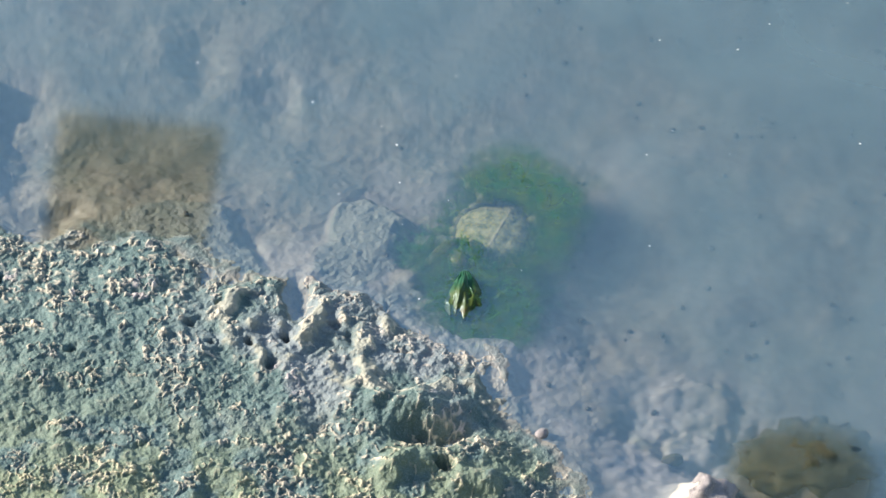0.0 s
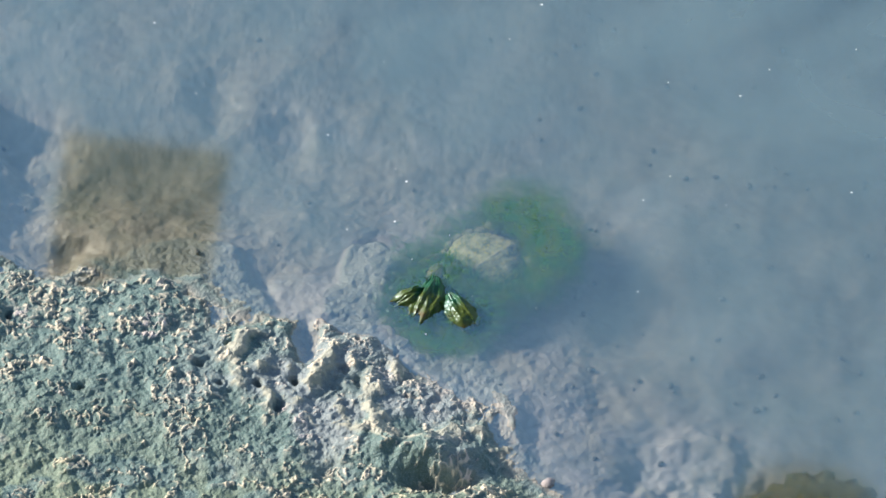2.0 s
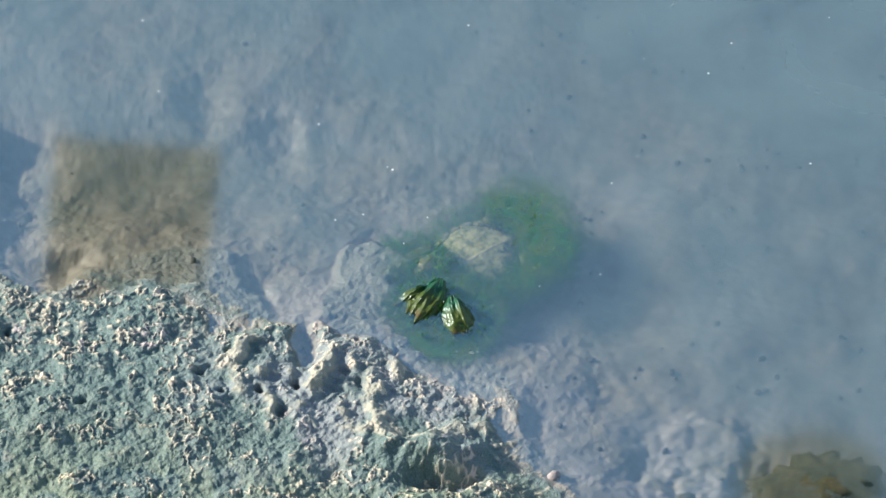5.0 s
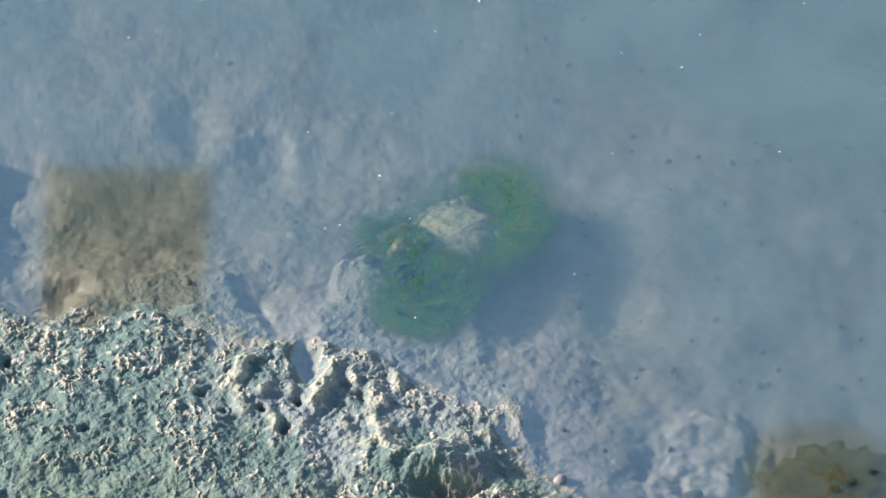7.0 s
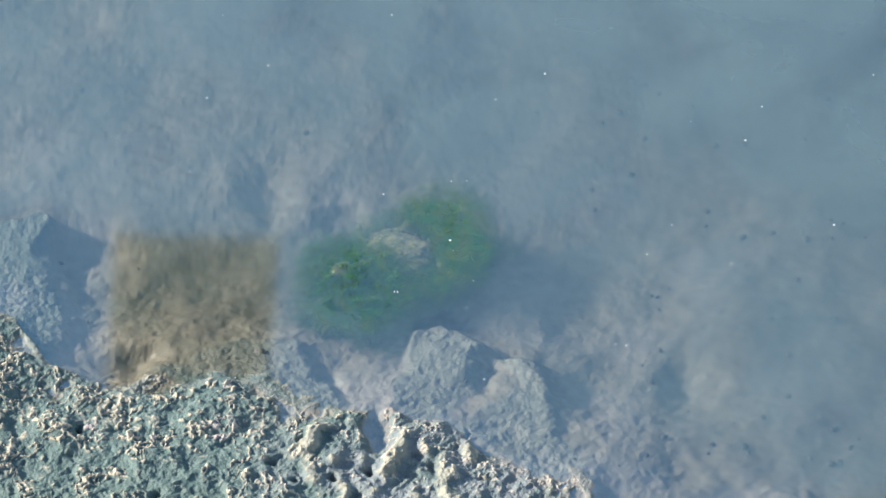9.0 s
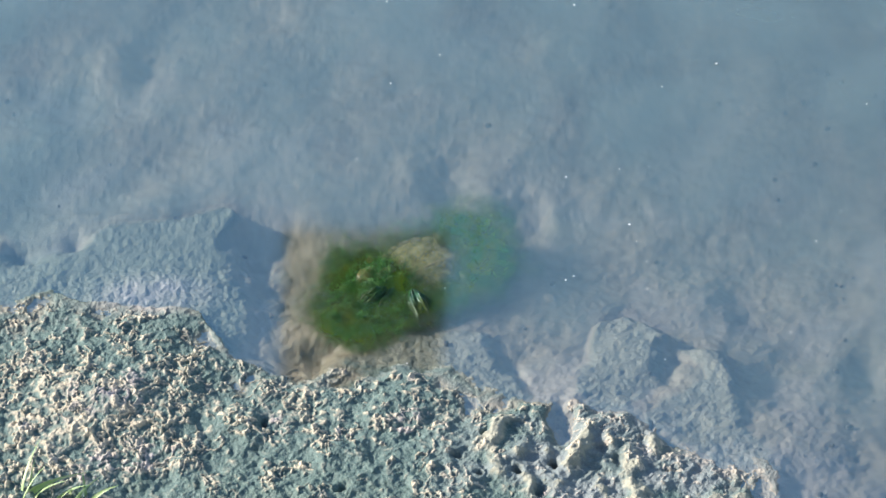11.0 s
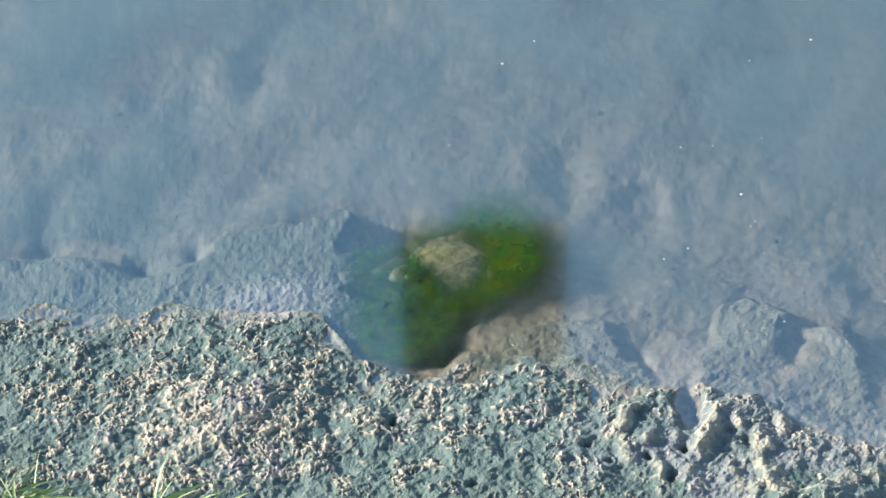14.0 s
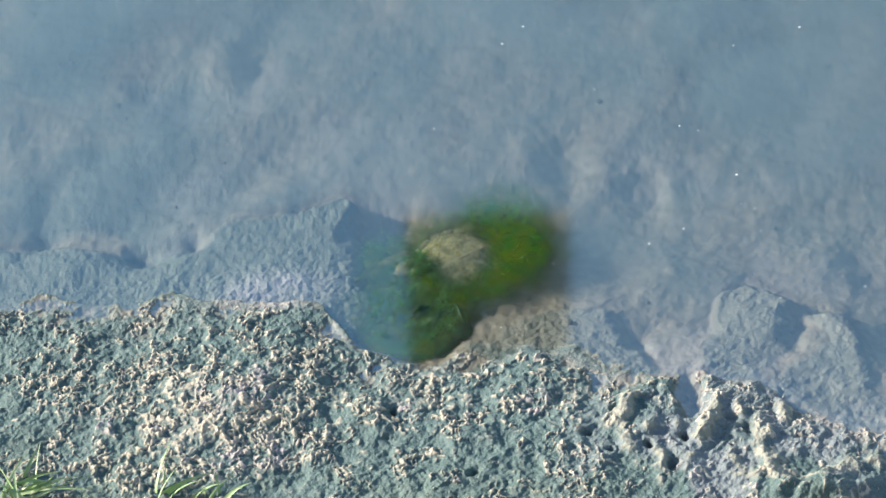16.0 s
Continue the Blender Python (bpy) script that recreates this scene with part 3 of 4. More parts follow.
def build_stand_in_basket():
    """An unseen dark basket, made up so that the water mirrors its foliage as a dark patch."""
    thing = new("stand_in_basket")
    thing.matrix_basis = pose(1.03, 2.6, 3.97)
    rng = random.Random(31)
    part("basket", blob(0.13, 0.13, 0.08, 0.1, 9, 3), DARK_WOOD, thing, at=pose(0, 0, 0.03))
    part("cord", tube([(0, 0, 0.1), (0, 0, 1.54)], [0.006, 0.006], 8), STEEL, thing)
    vs, fs = [], []
    for _ in range(1500):
        a, r = rng.uniform(0, 6.283), 0.18 * rng.random() ** 0.6
        p = Vector((math.cos(a) * r, math.sin(a) * r * 0.8, 0.10 * (1 - (r / 0.18) ** 2) * rng.uniform(-1, 1) + 0.03))
        d = Vector((math.cos(a), math.sin(a), rng.uniform(-0.8, 0.5))).normalized()
        side = d.cross(Vector((rng.uniform(-1, 1), rng.uniform(-1, 1), 1))).normalized()
        ln, w = rng.uniform(0.03, 0.06), rng.uniform(0.010, 0.018)
        b = len(vs)
        vs += [p, p + d * ln * 0.5 + side * w, p + d * ln, p + d * ln * 0.5 - side * w]
        fs.append((b, b + 1, b + 2, b + 3))
    tagged(arrays("foliage", vs, fs, DARK_LEAF, thing, "dense dark green foliage", smooth=False), kind="stuff")
    return tagged(thing, "unseen stand-in basket of dark foliage on a cord, added for the water to mirror", "basket")


build_stand_in_basket()


# ---- turtle ----
SHELL_L, SHELL_W, SHELL_H = 0.168, 0.156, 0.024


def dome(a, b, lift=0.0):
    """A point on the carapace: a runs from tail (-1) to neck (1), b from the right rim to the left one."""
    half = SHELL_W / 2 * math.sqrt(max(0.0, 1 - abs(a) ** 2.3))
    r = min(1.0, math.hypot(a * 0.98, b * 0.98))
    z = SHELL_H * (1 - r ** 2.2) ** 0.8 + 0.0012 * math.exp(-(b / 0.14) ** 2) * (1 - abs(a)) ** 0.4
    return Vector((a * SHELL_L / 2 * (1 + 0.05 * (1 - abs(b))), b * half, z + lift))


def scute(name, a0, a1, b0, b1, material, parent, lift=0.0016):
    nx, ny = 8, 8
    vs, fs = [], []
    for j in range(ny):
        for i in range(nx):
            u, v = i / (nx - 1), j / (ny - 1)
            edge = min(u, 1 - u, v, 1 - v)
            a, b = a0 + (a1 - a0) * u, b0 + (b1 - b0) * v
            p = dome(a, b)
            grain = noise.fractal(p * 130, 1.0, 2.0, 3) * 0.0012
            vs.append(p + Vector((0, 0, -0.001 if edge == 0 else lift * 0.5 * min(1, edge * 5) + grain)))
    for j in range(ny - 1):
        for i in range(nx - 1):
            fs.append((j * nx + i, j * nx + i + 1, (j + 1) * nx + i + 1, (j + 1) * nx + i))
    return arrays(name, vs, fs, material, parent)


def strands(name, parent, count, root, heading, length, droop, width=0.0007, seed=1, label="", material=None):
    """Fine algae threads: root(rng) gives a start, heading(rng, p) its way."""
    rng = random.Random(seed)
    vs, fs = [], []
    for _ in range(count):
        p = Vector(root(rng))
        d = Vector(heading(rng, p)).normalized()
        n_seg = 6
        ln = length * (0.35 + 0.65 * rng.random() ** 0.8) / n_seg
        curl = Vector((rng.uniform(-1, 1), rng.uniform(-1, 1), rng.uniform(-0.6, 0.6))) * 0.42
        turn = Vector((0, 0, rng.uniform(-1, 1)))
        start = len(vs)
        for k in range(n_seg + 1):
            w = width * (1 - 0.8 * k / n_seg)
            side = (d.cross(Vector((0.3, 0.1, 1))).normalized() + turn).normalized()
            vs += [p - side * w, p + side * w]
            p = p + d * ln
            d = (d + curl + Vector((0, 0, -droop)) + Vector((noise.noise(p * 70), noise.noise(p * 70 + Vector((9, 0, 0))), noise.noise(p * 70 + Vector((0, 9, 0))))) * 1.45).normalized()
        for k in range(n_seg):
            b = start + 2 * k
            fs.append((b, b + 1, b + 3, b + 2))
    return tagged(arrays(name, vs, fs, material or HAIR, parent, label), kind="stuff")


def build_leg(name, thing, at, reach, side, seed, front):
    """A limb in its own space: it points along +x from the joint."""
    pts = [(0, 0, 0), (reach * 0.35, side * 0.006, 0.004), (reach * 0.7, side * 0.004, -0.002), (reach, 0, -0.006)]
    leg = part(name, tube(pts, [0.017, 0.016, 0.014, 0.012], 12, 0.75), SKIN, thing, at=at)
    part("foot", blob(0.022, 0.019, 0.008, 0.25, 40, seed), SKIN, leg, at=pose(reach + 0.010, 0, -0.006))
    for k in range(5):
        y = (k - 2) * 0.0075
        x = reach + 0.026 - abs(k - 2) * 0.003
        part("claw", tube([(x, y, -0.004), (x + 0.008, y * 1.15, -0.005), (x + 0.016, y * 1.25, -0.010)], [0.0026, 0.0018, 0.0004], 7), CLAW, leg, "pale horn claw")
    return leg


def algae_cloud(thing, corner, size, level, puffs, round_shell):
    """A soft mat of threads too fine to tell apart. Puffs: x, y, radius, density."""
    cloud = lattice(61, 61, lambda u, v: Vector((corner[0] + size[0] * u, corner[1] + size[1] * v, 0.002 * noise.noise(Vector((u * 5, v * 5, 3))))), "algae_cloud", FUZZ, thing, "soft haze of fine green algae threads")
    veil = cloud.data.attributes.new("veil", "FLOAT", "POINT")
    for v, a in zip(cloud.data.vertices, veil.data):
        x, y = v.co.x + 0.03 * noise.noise(v.co * 18), v.co.y + 0.03 * noise.noise(v.co * 18 + Vector((7, 0, 0)))
        rim = math.hypot(v.co.x / (SHELL_L / 2), v.co.y / (SHELL_W / 2)) if round_shell else 2.0
        a.value = min(1.0, max(0.0, (rim - 0.58) / 0.5)) * sum(d * math.exp(-(((x - px) ** 2 + (y - py) ** 2) / r ** 2) ** 1.3) for px, py, r, d in puffs)
    # keep the mesh only where threads float
    bm = bmesh.new()
    bm.from_mesh(cloud.data)
    dense = [a.value for a in veil.data]
    bm.verts.ensure_lookup_table()
    bmesh.ops.delete(bm, geom=[v for v in bm.verts if dense[v.index] < 0.012], context="VERTS")
    bm.to_mesh(cloud.data)
    bm.free()
    cloud.matrix_basis = pose(0, 0, level, 8, 0, 0)
    return tagged(cloud, kind="stuff")


def build_turtle():
    thing = new("turtle")
    # carapace, its plates and rim
    lattice(41, 31, lambda u, v: dome(-1 + 2 * u, -1 + 2 * v), "carapace", SHELL, thing, "mottled olive and yellow carapace")
    cuts = (-0.97, -0.62, -0.24, 0.14, 0.52, 0.95)
    for a0, a1 in zip(cuts, cuts[1:]):
        scute("vertebral_scute", a0 + 0.012, a1 - 0.012, -0.27, 0.27, SHELL, thing)
    cuts = (-0.86, -0.43, -0.05, 0.33, 0.84)
    for s in (-1, 1):
        for a0, a1 in zip(cuts, cuts[1:]):
            scute("costal_scute", a0 + 0.012, a1 - 0.012, s * 0.30, s * 0.78, SHELL, thing)
    part("keel", tube([dome(a, 0, 0.0006) for a in (-0.9, -0.6, -0.3, 0, 0.3, 0.6, 0.88)], [0.0012, 0.0026, 0.0030, 0.0032, 0.0034, 0.003, 0.0015], 8, 0.18), KEEL, thing, "pale raised keel")
    for k in range(22):
        q = 2 * math.pi * (k + 0.5) / 22
        c, s = math.cos(q), math.sin(q)
        bm = blob(0.013, 0.0075, 0.004, 0.1, 60, k)
        part("marginal_scute", bm, SHELL, thing, at=pose(c * SHELL_L * 0.50, s * SHELL_W * 0.50, 0.002, 0, 0, math.degrees(math.atan2(c * SHELL_W, -s * SHELL_L))))
    part("plastron", blob(SHELL_L * 0.46, SHELL_W * 0.44, 0.016, 0.05, 30, 3), SKIN, thing, at=pose(0, 0, -0.004))
    part("tail", tube([(-0.07, 0, 0), (-0.10, 0.006, -0.004), (-0.125, 0.016, -0.010)], [0.010, 0.006, 0.001], 10), SKIN, thing)
    # neck and head
    part("neck", tube([(0, 0, 0), (0.02, 0, 0.003), (0.035, 0, 0.004)], [0.018, 0.016, 0.015], 12), SKIN, thing, at=pose(0.048, -0.020, 0.016))
    head = part("head", blob(0.028, 0.021, 0.017, 0.08, 40, 5), SKIN, thing, "olive head with yellow stripes", at=pose(0.090, -0.032, 0.020, 0, 0, 8))
    part("snout", blob(0.014, 0.013, 0.011, 0.05, 40, 6), KEEL, head, "yellowish snout", at=pose(0.020, 0, -0.002))
    for s in (-1, 1):
        part("eye", blob(0.0045, 0.0035, 0.0045, 0, 1, 0), WET_WEED, head, at=pose(0.014, s * 0.0165, 0.007))
        part("stripe", tube([(0.012, s * 0.019, 0.001), (-0.004, s * 0.0215, 0.001), (-0.022, s * 0.016, 0.002)], [0.0015, 0.002, 0.001], 6), KEEL, head, "yellow cheek stripe")
    legs = {}
    for name, x, y, turn, reach, front in (("foreleg", 0.058, 0.045, 32, 0.072, True), ("foreleg", 0.055, -0.048, -24, 0.070, True),
                                           ("hind_leg", -0.055, 0.048, 140, 0.04, False), ("hind_leg", -0.055, -0.048, -140, 0.04, False)):
        s = 1 if y > 0 else -1
        leg = build_leg(name, thing, pose(x, y, 0.010, 0, 4, turn), reach, s, len(legs), front)
        legs[(front, s)] = leg
        count = {(True, 1): 6000, (True, -1): 1600, (False, 1): 3000, (False, -1): 900}[(front, s)]
        strands("hair_algae", leg, count, lambda r, n=reach, k=s: (r.uniform(0.35 * n, n + 0.03), k * 0.012 + r.gauss(0, 0.022), r.gauss(-0.005, 0.006)),
                lambda r, p, k=s: (r.gauss(0.35, 0.7), r.gauss(0.35 * k, 0.7), r.gauss(0.0, 0.22)), 0.085 if s > 0 else 0.045, 0.03, width=0.00034, seed=20 + len(legs), material=SKY_TINT_HAIR if front else HAIR)

    # weed on the body, thick on the left flank and the tail end, thin on the right
    def rim_root(rng):
        q = rng.choice((rng.uniform(0.6, 3.4), rng.uniform(1.6, 3.6), rng.uniform(0, 6.28)))
        k = rng.uniform(0.97, 1.06)
        return (math.cos(q) * SHELL_L * 0.5 * k, math.sin(q) * SHELL_W * 0.5 * k, rng.uniform(-0.010, 0.006))

    strands("hair_algae", thing, 9000, rim_root, lambda r, p: (p[0] * 14 - 0.4 + r.gauss(0, 0.5), p[1] * 16 + r.gauss(0, 0.35), r.gauss(-0.1, 0.15)), 0.075, 0.02, width=0.00034, seed=2, label="fringe of long green hair algae")

    def rear_root(rng):
        q = rng.uniform(1.7, 3.7)
        k = rng.uniform(0.97, 1.0)
        return dome(math.cos(q) * k, math.sin(q) * k, -0.002)

    strands("hair_algae", thing, 11000, rear_root, lambda r, p: (-0.8 + r.gauss(0, 0.4), 0.15 + p[1] * 12 + r.gauss(0, 0.45), r.gauss(-0.14, 0.12)), 0.112, 0.02, width=0.00034, seed=3, label="trailing green hair algae")
    strands("hair_algae", thing, 300, lambda r: dome(r.uniform(-0.9, 0.9), r.choice((-1, 1)) * r.uniform(0.45, 0.95)), lambda r, p: (-0.6 + r.gauss(0, 0.6), p[1] * 10 + r.gauss(0, 0.6), r.gauss(0.1, 0.2)), 0.025, 0.15, width=0.00034, seed=4)
    strands("hair_algae", head, 1200, lambda r: (r.uniform(-0.04, 0.015), r.gauss(0.006, 0.012), r.gauss(0.004, 0.008)), lambda r, p: (r.gauss(0.0, 0.7), r.gauss(0.4, 0.8), r.gauss(-0.05, 0.3)), 0.05, 0.04, width=0.00034, seed=5, material=SKY_TINT_HAIR)
    clumps = []
    for k in range(3):
        c = part("weed_clump", weed_clump(k), WET_WEED, thing, "glossy wet olive weed on the foreleg")
        strands("hair_algae", c, 260, lambda r: (r.gauss(0, 0.020), r.gauss(0, 0.012), r.gauss(-0.004, 0.004)),
                lambda r, p: (p[0] * 30 + r.gauss(0, 0.5), p[1] * 30 + r.gauss(0, 0.5), r.gauss(-0.1, 0.3)), 0.024, 0.25, width=0.0006, seed=60 + k, material=WET_WEED)
        strands("hair_algae", c, 2500, lambda r: (r.gauss(0, 0.024), r.gauss(0, 0.022), r.gauss(-0.015, 0.005)),
                lambda r, p: (p[0] * 20 + r.gauss(0, 0.6), p[1] * 20 + r.gauss(0, 0.6), r.gauss(-0.1, 0.2)), 0.034, 0.05, width=0.00034, seed=70 + k, material=SKY_TINT_HAIR)
        clumps.append(c)
    algae_cloud(thing, (-0.27, -0.20), (0.54, 0.46), 0.037, ((-0.115, -0.030, 0.060, 2.6), (-0.105, 0.060, 0.058, 2.1), (-0.020, 0.090, 0.045, 0.7), (0.125, -0.055, 0.045, 1.0), (0.02, 0.07, 0.06, 0.6)), True)
    mat = algae_cloud(thing, (-0.16, -0.16), (0.32, 0.32), 0.0, ((0.0, 0.0, 0.070, 5.0), (0.045, 0.02, 0.05, 2.0), (-0.04, -0.03, 0.05, 0.7)), False)
    strands("hair_algae", mat, 9000, lambda r: (r.gauss(0, 0.034), r.gauss(0, 0.034), r.gauss(-0.010, 0.006)),
            lambda r, p: (p[0] * 18 + r.gauss(0, 0.5), p[1] * 18 + r.gauss(0, 0.5), r.gauss(-0.08, 0.15)), 0.060, 0.03, width=0.00034, seed=77, material=SKY_TINT_HAIR)
    tagged(thing, "pond turtle trailing long green hair algae in shallow water", "turtle")
    return thing, legs, head, clumps, mat


def weed_clump(seed):
    """A wet flap of weed draped over the forefoot: narrow at its root, it runs along +x, widens into ragged lobes and hangs into the water."""
    nu, nv = 56, 44
    long, wide, thick = (0.094, 0.080, 0.066)[seed], (0.058, 0.052, 0.036)[seed], 0.014
    bm = bmesh.new()
    sheets = []
    for face in (1, -1):
        rows = []
        for i in range(nu):
            u = i / (nu - 1)
            row = []
            for j in range(nv):
                v = -1 + 2 * j / (nv - 1)
                frayed = 1 + 0.17 * noise.fractal(Vector((v * 2.3 + seed * 4.0, seed, 0)), 1.0, 2.0, 3) - 0.22 * v * v
                half = wide / 2 * (0.34 + 0.72 * math.sin(min(1.0, u * 1.2) * 1.7) ** 1.1) * (1 + 0.16 * noise.fractal(Vector((u * 4, seed * 3.0, 2.0)), 1.0, 2.0, 3))
                x, y = -long / 2 + long * u * frayed, v * half
                lobe = 0.0075 * noise.fractal(Vector((u * 1.6, v * 1.9 + seed * 2.0, 5.0)), 1.0, 2.0, 2)
                fibre = 0.0017 * noise.fractal(Vector((x * 60 + y * 30, y * 85 - x * 20, seed + 3.0)), 1.0, 2.0, 4)
                swell = max(0.0, 1 - abs(v) ** 2.4) ** 0.6 * math.sin(math.pi * min(1.0, 0.12 + 0.80 * u)) ** 0.5
                z = face * thick / 2 * swell * (1.2 if face > 0 else 0.6) + (lobe + fibre) * (0.3 + swell) + 0.004 * (1 - v * v) - 0.024 * max(0.0, u - 0.62) ** 1.3
                y += 0.014 * (u - 0.3) ** 2 * (1 if seed % 2 else -1)
                row.append(bm.verts.new((x, y, z)))
            rows.append(row)
        for i in range(nu - 1):
            for j in range(nv - 1):
                q = (rows[i][j], rows[i + 1][j], rows[i + 1][j + 1], rows[i][j + 1])
                bm.faces.new(q if face > 0 else q[::-1])
        sheets.append(rows)
    top, low = sheets
    ring = [(i, 0) for i in range(nu)] + [(nu - 1, j) for j in range(1, nv)] + [(i, nv - 1) for i in range(nu - 2, -1, -1)] + [(0, j) for j in range(nv - 2, 0, -1)]
    for (i, j), (k, l) in zip(ring, ring[1:] + ring[:1]):
        bm.faces.new((top[k][l], top[i][j], low[i][j], low[k][l]))
    return bm


turtle, legs, head, clumps, weed_mat = build_turtle()


# ---- things round the pond ----
def on_ground(name, bm, material, x, y, sink, label, category, turn=0, group=""):
    ob = part(name, bm, material, at=pose(x, y, ground_at(x, y) - sink, 0, 0, turn))
    return tagged(ob, label, category, group)


# the algae stone's size and dark coat also paint in the basket's mirrored patch
on_ground("algae_stone", blob(0.112, 0.078, 0.020, 0.34, 45, 4, 40), STONE, 0.620, -0.450, 0.012, "rounded stone coated in olive-brown algae under water", "stone", 6)
on_ground("pale_stone", blob(0.045, 0.040, 0.038, 0.5, 30, 9, 40), PALE_STONE, 0.442, -0.570, 0.022, "sunlit pale stone tip rising from the water", "stone", 20)
on_ground("small_stone", blob(0.020, 0.012, 0.012, 0.3, 40, 2), STONE, 0.392, -0.440, -0.012, "small rust-brown stone at the waterline", "stone", 10)
on_ground("white_pebble", blob(0.013, 0.010, 0.010, 0.25, 60, 7), PALE_STONE, 0.168, -0.418, -0.002, "small white pebble under water", "pebble", 30)


def pebbles():
    rng = random.Random(8)
    bm = bmesh.new()
    for _ in range(170):
        x, y = rng.uniform(-1.5, 0.9), rng.uniform(-0.4, 1.1)
        if rng.random() < 0.6:
            x = rng.uniform(0.15, 0.9)
        z = ground_at(x, y)
        if z > -0.012:
            continue
        r = rng.uniform(0.002, 0.0065)
        made = bmesh.ops.create_icosphere(bm, subdivisions=1, radius=1)["verts"]
        m = pose(x, y, z + r * 0.3, 0, 0, rng.uniform(0, 360))
        for v in made:
            v.co = m @ Vector((v.co.x * r * rng.uniform(1, 1.6), v.co.y * r, v.co.z * r * 0.7))
    return bm


PEBBLE = mottled("dark_pebble", (0.05, 0.045, 0.04), (0.09, 0.08, 0.06), (0.03, 0.03, 0.03), 60, 0.8)
tagged(part("pebbles", pebbles(), PEBBLE), "scattered dark pebbles and crumbs on the pond bed", "pebbles", kind="stuff")


def grass_tuft(x, y, blades, seed, label, spread_r=0.025, tall=0.06):
    rng = random.Random(seed)
    thing = new("grass_tuft")
    thing.matrix_basis = pose(x, y, ground_at(x, y) - 0.004)
    for _ in range(blades):
        a = rng.uniform(0, 6.28)
        r = spread_r * rng.random() ** 0.5
        p = Vector((math.cos(a) * r, math.sin(a) * r, 0))
        lean = Vector((rng.uniform(-0.5, 1.2), rng.uniform(-0.2, 0.7), 1)).normalized()
        h, w = tall * rng.uniform(0.5, 1.15), rng.uniform(0.0036, 0.0066)
        side = lean.cross(Vector((rng.uniform(-1, 1), rng.uniform(-1, 1), 0.2))).normalized()
        vs, fs = [], []
        for k in range(6):
            u = k / 5
            c = p + lean * (h * u) + Vector((lean.x, lean.y, -0.55)) * (h * 0.75 * u * u)
            ww = w * (1 - u) ** 0.7 + 0.0002
            fold = side.cross(lean) * ww * 0.5
            vs += [c - side * ww, c + fold, c + side * ww]
            if k:
                b = 3 * k
                fs += [(b - 3, b - 2, b + 1, b), (b - 2, b - 1, b + 2, b + 1)]
        arrays("blade", vs, fs, GRASS, thing)
    return tagged(thing, label, "grass", "grass on the bank")


grass_tuft(-1.455, -0.225, 15, 1, "tuft of bright green grass blades on the mud", 0.04, 0.115)
grass_tuft(-1.415, -0.175, 7, 2, "few arching green grass blades on the mud", 0.03, 0.085)
grass_tuft(-1.185, -0.238, 6, 3, "upright pale green grass blades on the mud", 0.02, 0.085)
grass_tuft(-1.115, -0.255, 8, 4, "sparse tuft of pale green grass blades", 0.04, 0.08)
grass_tuft(-1.33, -0.27, 9, 5, "low tuft of green grass at the bank", 0.03, 0.05)


def foam_flecks():
    """Specks that drift slowly on the water."""
    rng = random.Random(12)
    flecks = []
    for k in range(34):
        r = rng.uniform(0.0006, 0.0015)
        ob = part("foam_fleck", blob(r * rng.uniform(1, 1.8), r, r * 0.5, 0.3, 500, k), FOAM)
        tagged(ob, "tiny white foam fleck drifting on the water", "foam", "flecks on the water")
        flecks.append((ob, rng.uniform(-0.6, 0.85), rng.uniform(-0.15, 0.95), rng.uniform(-0.02, 0.004), rng.uniform(0.0, 0.012)))
    return flecks


flecks = foam_flecks()


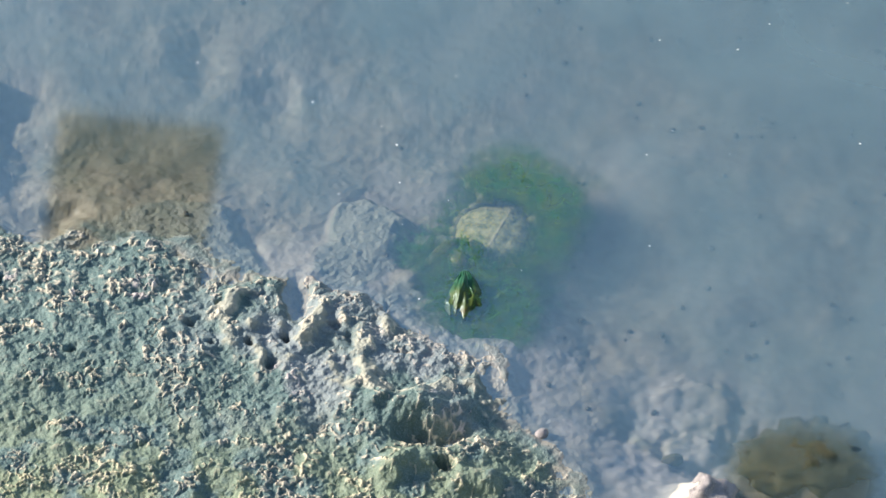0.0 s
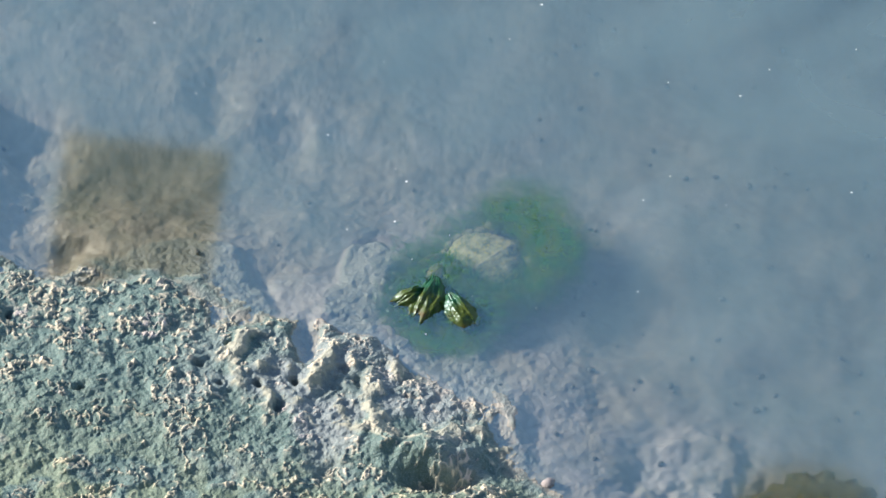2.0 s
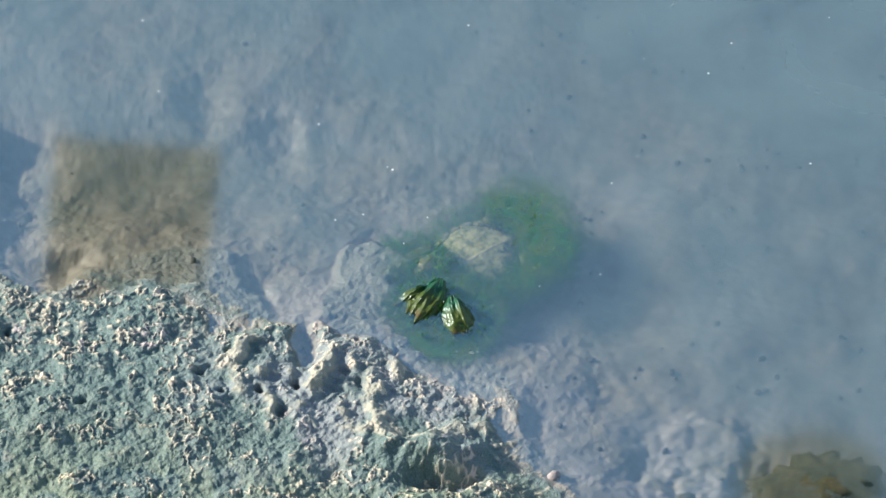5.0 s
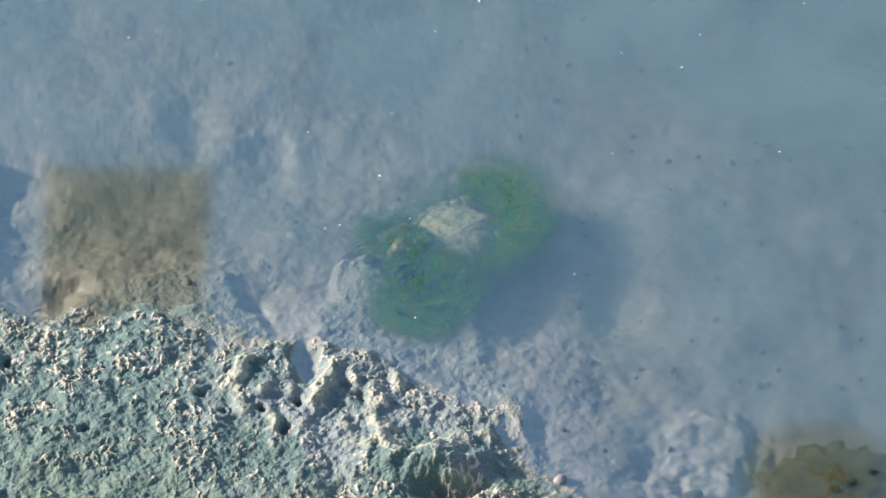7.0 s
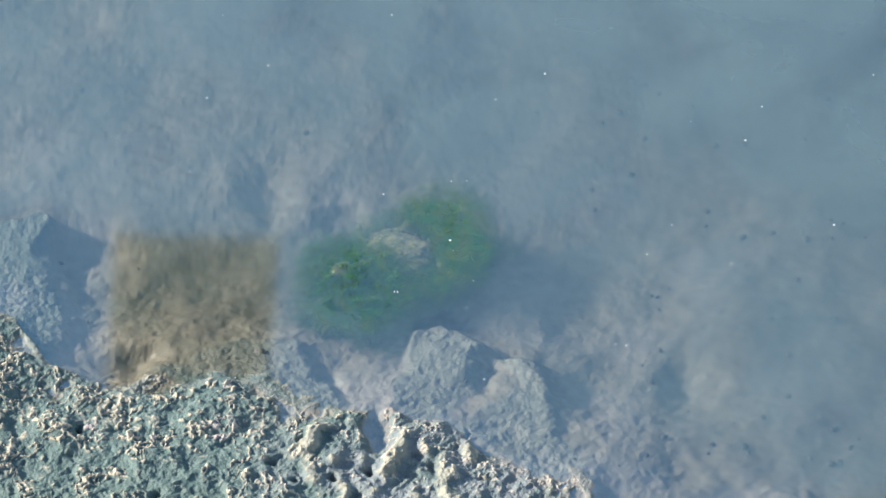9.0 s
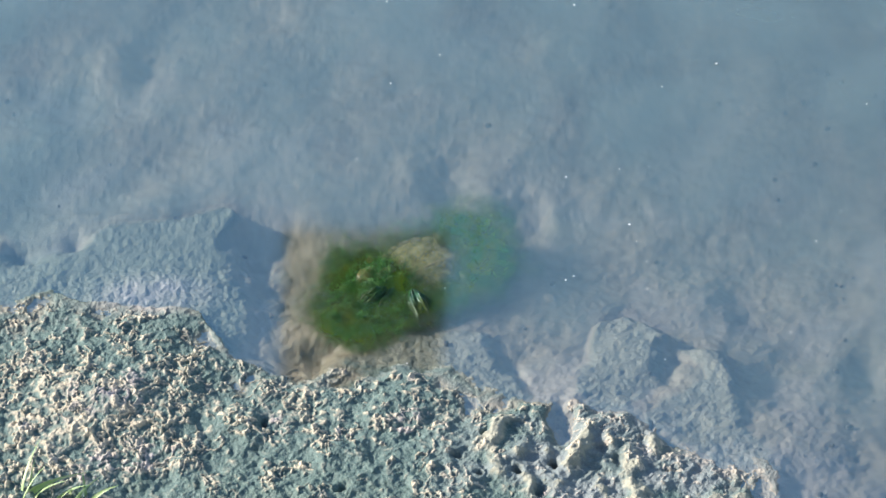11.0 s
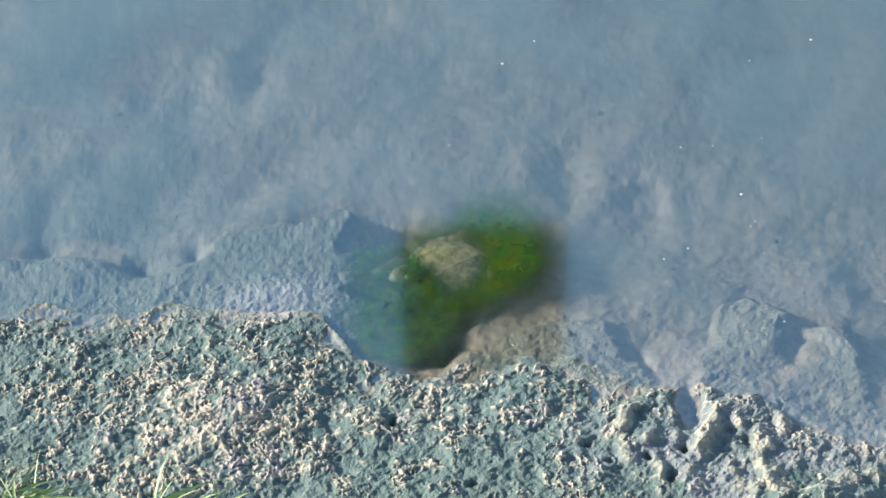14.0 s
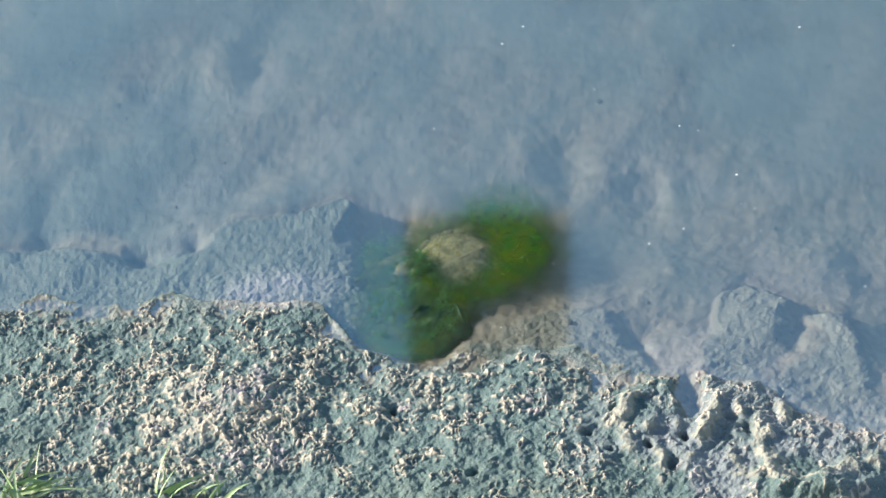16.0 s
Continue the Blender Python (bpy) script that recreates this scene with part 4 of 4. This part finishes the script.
# ---- motion ----
def motions():
    track = (
        (0.0, 0.095, 0.062, -114), (0.7, 0.082, 0.074, -116), (1.5, 0.056, 0.100, -124), (2.1, 0.056, 0.104, -138),
        (3.5, 0.054, 0.100, -145), (6.0, 0.052, 0.118, -143), (6.4, 0.047, 0.130, -141), (7.0, 0.024, 0.178, -146),
        (8.0, -0.078, 0.290, -151), (8.2, -0.104, 0.302, -150), (10.3, -0.402, 0.308, -147), (11.0, -0.503, 0.288, -153), (11.5, -0.557, 0.298, -153),
        (12.0, -0.614, 0.292, -151), (12.5, -0.668, 0.287, -150), (13.5, -0.674, 0.298, -152), (14.5, -0.673, 0.293, -153), (16.0, -0.662, 0.285, -152))
    # the unseen board swings slowly on its rods, which shifts its mirrored patch
    walk(board, [(t, pose(-0.862, 2.6, ARM_HEIGHT, 0, a, 0)) for t, a in ((0, -0.35), (1, -0.10), (2, 0.05), (4.5, 0.03), (7, 0.0), (9, 0.40), (11, 1.06), (12.2, 1.30), (13.5, 1.25), (14.7, 1.10), (16, 0.95))])
    walk(turtle, [(t, pose(x, y, -0.044, -8, 0, yaw)) for t, x, y, yaw in track])

    def body(t):
        times = [r[0] for r in track]
        x, y, yaw = (float(np.interp(t, times, [r[k] for r in track])) for k in (1, 2, 3))
        return pose(x, y, -0.044, -8, 0, yaw)

    # wet weed on the left foreleg: it breaks the surface until 6.5 s, sinks, and lifts again beside the bank
    weed = (((0, 0.034, -0.106, 0.002, -90), (0.7, 0.003, -0.066, 0.004, -118), (1.3, -0.018, -0.042, 0.005, -132), (2, -0.047, -0.016, 0.005, -102), (3, -0.036, -0.020, 0.005, -114), (3.5, -0.031, -0.016, 0.005, -116), (6, -0.052, -0.024, 0.005, -118), (6.5, -0.056, -0.014, 0.002, -125), (7, -0.076, 0.062, -0.018, -130), (7.5, -0.071, 0.094, -0.030, -125), (8.2, -0.23, 0.19, -0.030, -130), (10.3, -0.48, 0.175, -0.024, -95), (10.7, -0.52, 0.18, -0.022, -90), (11, -0.569, 0.200, -0.020, -110), (11.5, -0.653, 0.188, -0.012, -130), (12, -0.745, 0.176, -0.022, -130), (13, -0.735, 0.168, -0.024, -125), (14.5, -0.740, 0.165, -0.024, -115), (16, -0.700, 0.128, -0.022, -100)),
            ((0, 0.042, -0.118, -0.006, -68), (0.7, 0.032, -0.122, 0.002, -80), (1.3, 0.020, -0.066, 0.003, -75), (2, 0.006, -0.042, 0.004, -58), (3, 0.018, -0.058, 0.004, -80), (3.5, 0.004, -0.058, 0.004, -80), (6, 0.010, -0.066, 0.004, -75), (6.5, 0.003, -0.070, 0.001, -72), (7, -0.030, 0.050, -0.028, -100), (8.2, -0.17, 0.16, -0.034, -100), (10.3, -0.45, 0.19, -0.026, -90), (11, -0.513, 0.186, -0.014, -70), (11.5, -0.62, 0.175, -0.018, -85), (12, -0.715, 0.140, -0.030, -100), (14.5, -0.700, 0.138, -0.030, -95), (16, -0.668, 0.138, -0.024, -80)),
            ((0, 0.030, -0.090, -0.014, -100), (0.7, -0.014, -0.058, 0.000, -148), (1.3, -0.048, -0.058, 0.003, -150), (2, -0.082, -0.014, 0.004, -152), (3, -0.068, -0.018, -0.002, -140), (3.5, -0.062, -0.016, -0.004, -138), (6, -0.080, -0.008, 0.002, -150), (6.5, -0.084, -0.004, 0.001, -150), (7, -0.092, 0.080, -0.018, -150), (8.2, -0.255, 0.20, -0.026, -150), (10.3, -0.51, 0.20, -0.018, -140), (11, -0.60, 0.215, -0.012, -150), (12, -0.785, 0.20, -0.022, -150), (14.5, -0.785, 0.195, -0.022, -140), (16, -0.742, 0.155, -0.016, -150)))
    for c, rows in zip(clumps, weed):
        walk(c, [(t, body(t).inverted() @ pose(x + 0.006, y, z - 0.003, 0, 3, yaw)) for t, x, y, z, yaw in rows])
    # the mat of threads that floats round the foreleg
    mat_rows = ((0, 0.066, -0.12, -80), (0.7, 0.048, -0.102, -85), (1.3, 0.041, -0.07, -95), (2, -0.012, -0.023, -100), (3.5, -0.011, -0.018, -105), (6, -0.011, -0.044, -105), (6.5, -0.022, -0.022, -110), (7, -0.041, 0.036, -115), (7.5, -0.064, 0.118, -115), (8, -0.157, 0.241, -125), (10.5, -0.5, 0.199, -110), (11, -0.598, 0.206, -130), (11.5, -0.683, 0.185, -135), (12, -0.745, 0.184, -130), (12.5, -0.748, 0.172, -125), (14.5, -0.762, 0.180, -120), (16, -0.750, 0.165, -110))
    walk(weed_mat, [(t, body(t).inverted() @ pose(x, y, -0.011, 0, 0, yaw)) for t, x, y, yaw in mat_rows])
    # limbs row slowly
    for (front, s), leg in legs.items():
        base = leg.matrix_basis.copy()
        rows = []
        for k in range(17):
            busy = 14 if 6 <= k <= 12 else 5
            rows.append((float(k), base @ pose(0, 0, 0, 0, 4 * math.sin(k * 1.7 + s), busy * math.sin(k * 1.5 + (0 if front else 1.6) + s))))
        walk(leg, rows)
    walk(head, [(t, pose(0.090 + d, -0.032, 0.020, 0, p, y)) for t, d, p, y in (
        (0, 0.004, 0, 8), (1.5, 0.0, -4, 2), (3.5, 0, 0, 10), (6.4, 0.006, -6, 4), (8, 0.012, 0, -4), (10.5, 0.008, 0, 6), (12.5, -0.004, 2, 0), (14.5, -0.008, 0, 4), (16, -0.006, 0, 0))])
    for ob, x, y, vx, vy in flecks:
        walk(ob, [(0, pose(x, y, 0.0006)), (8, pose(x + 8 * vx, y + 8 * vy, 0.0006)), (16, pose(x + 15 * vx, y + 17 * vy, 0.0006))])


motions()
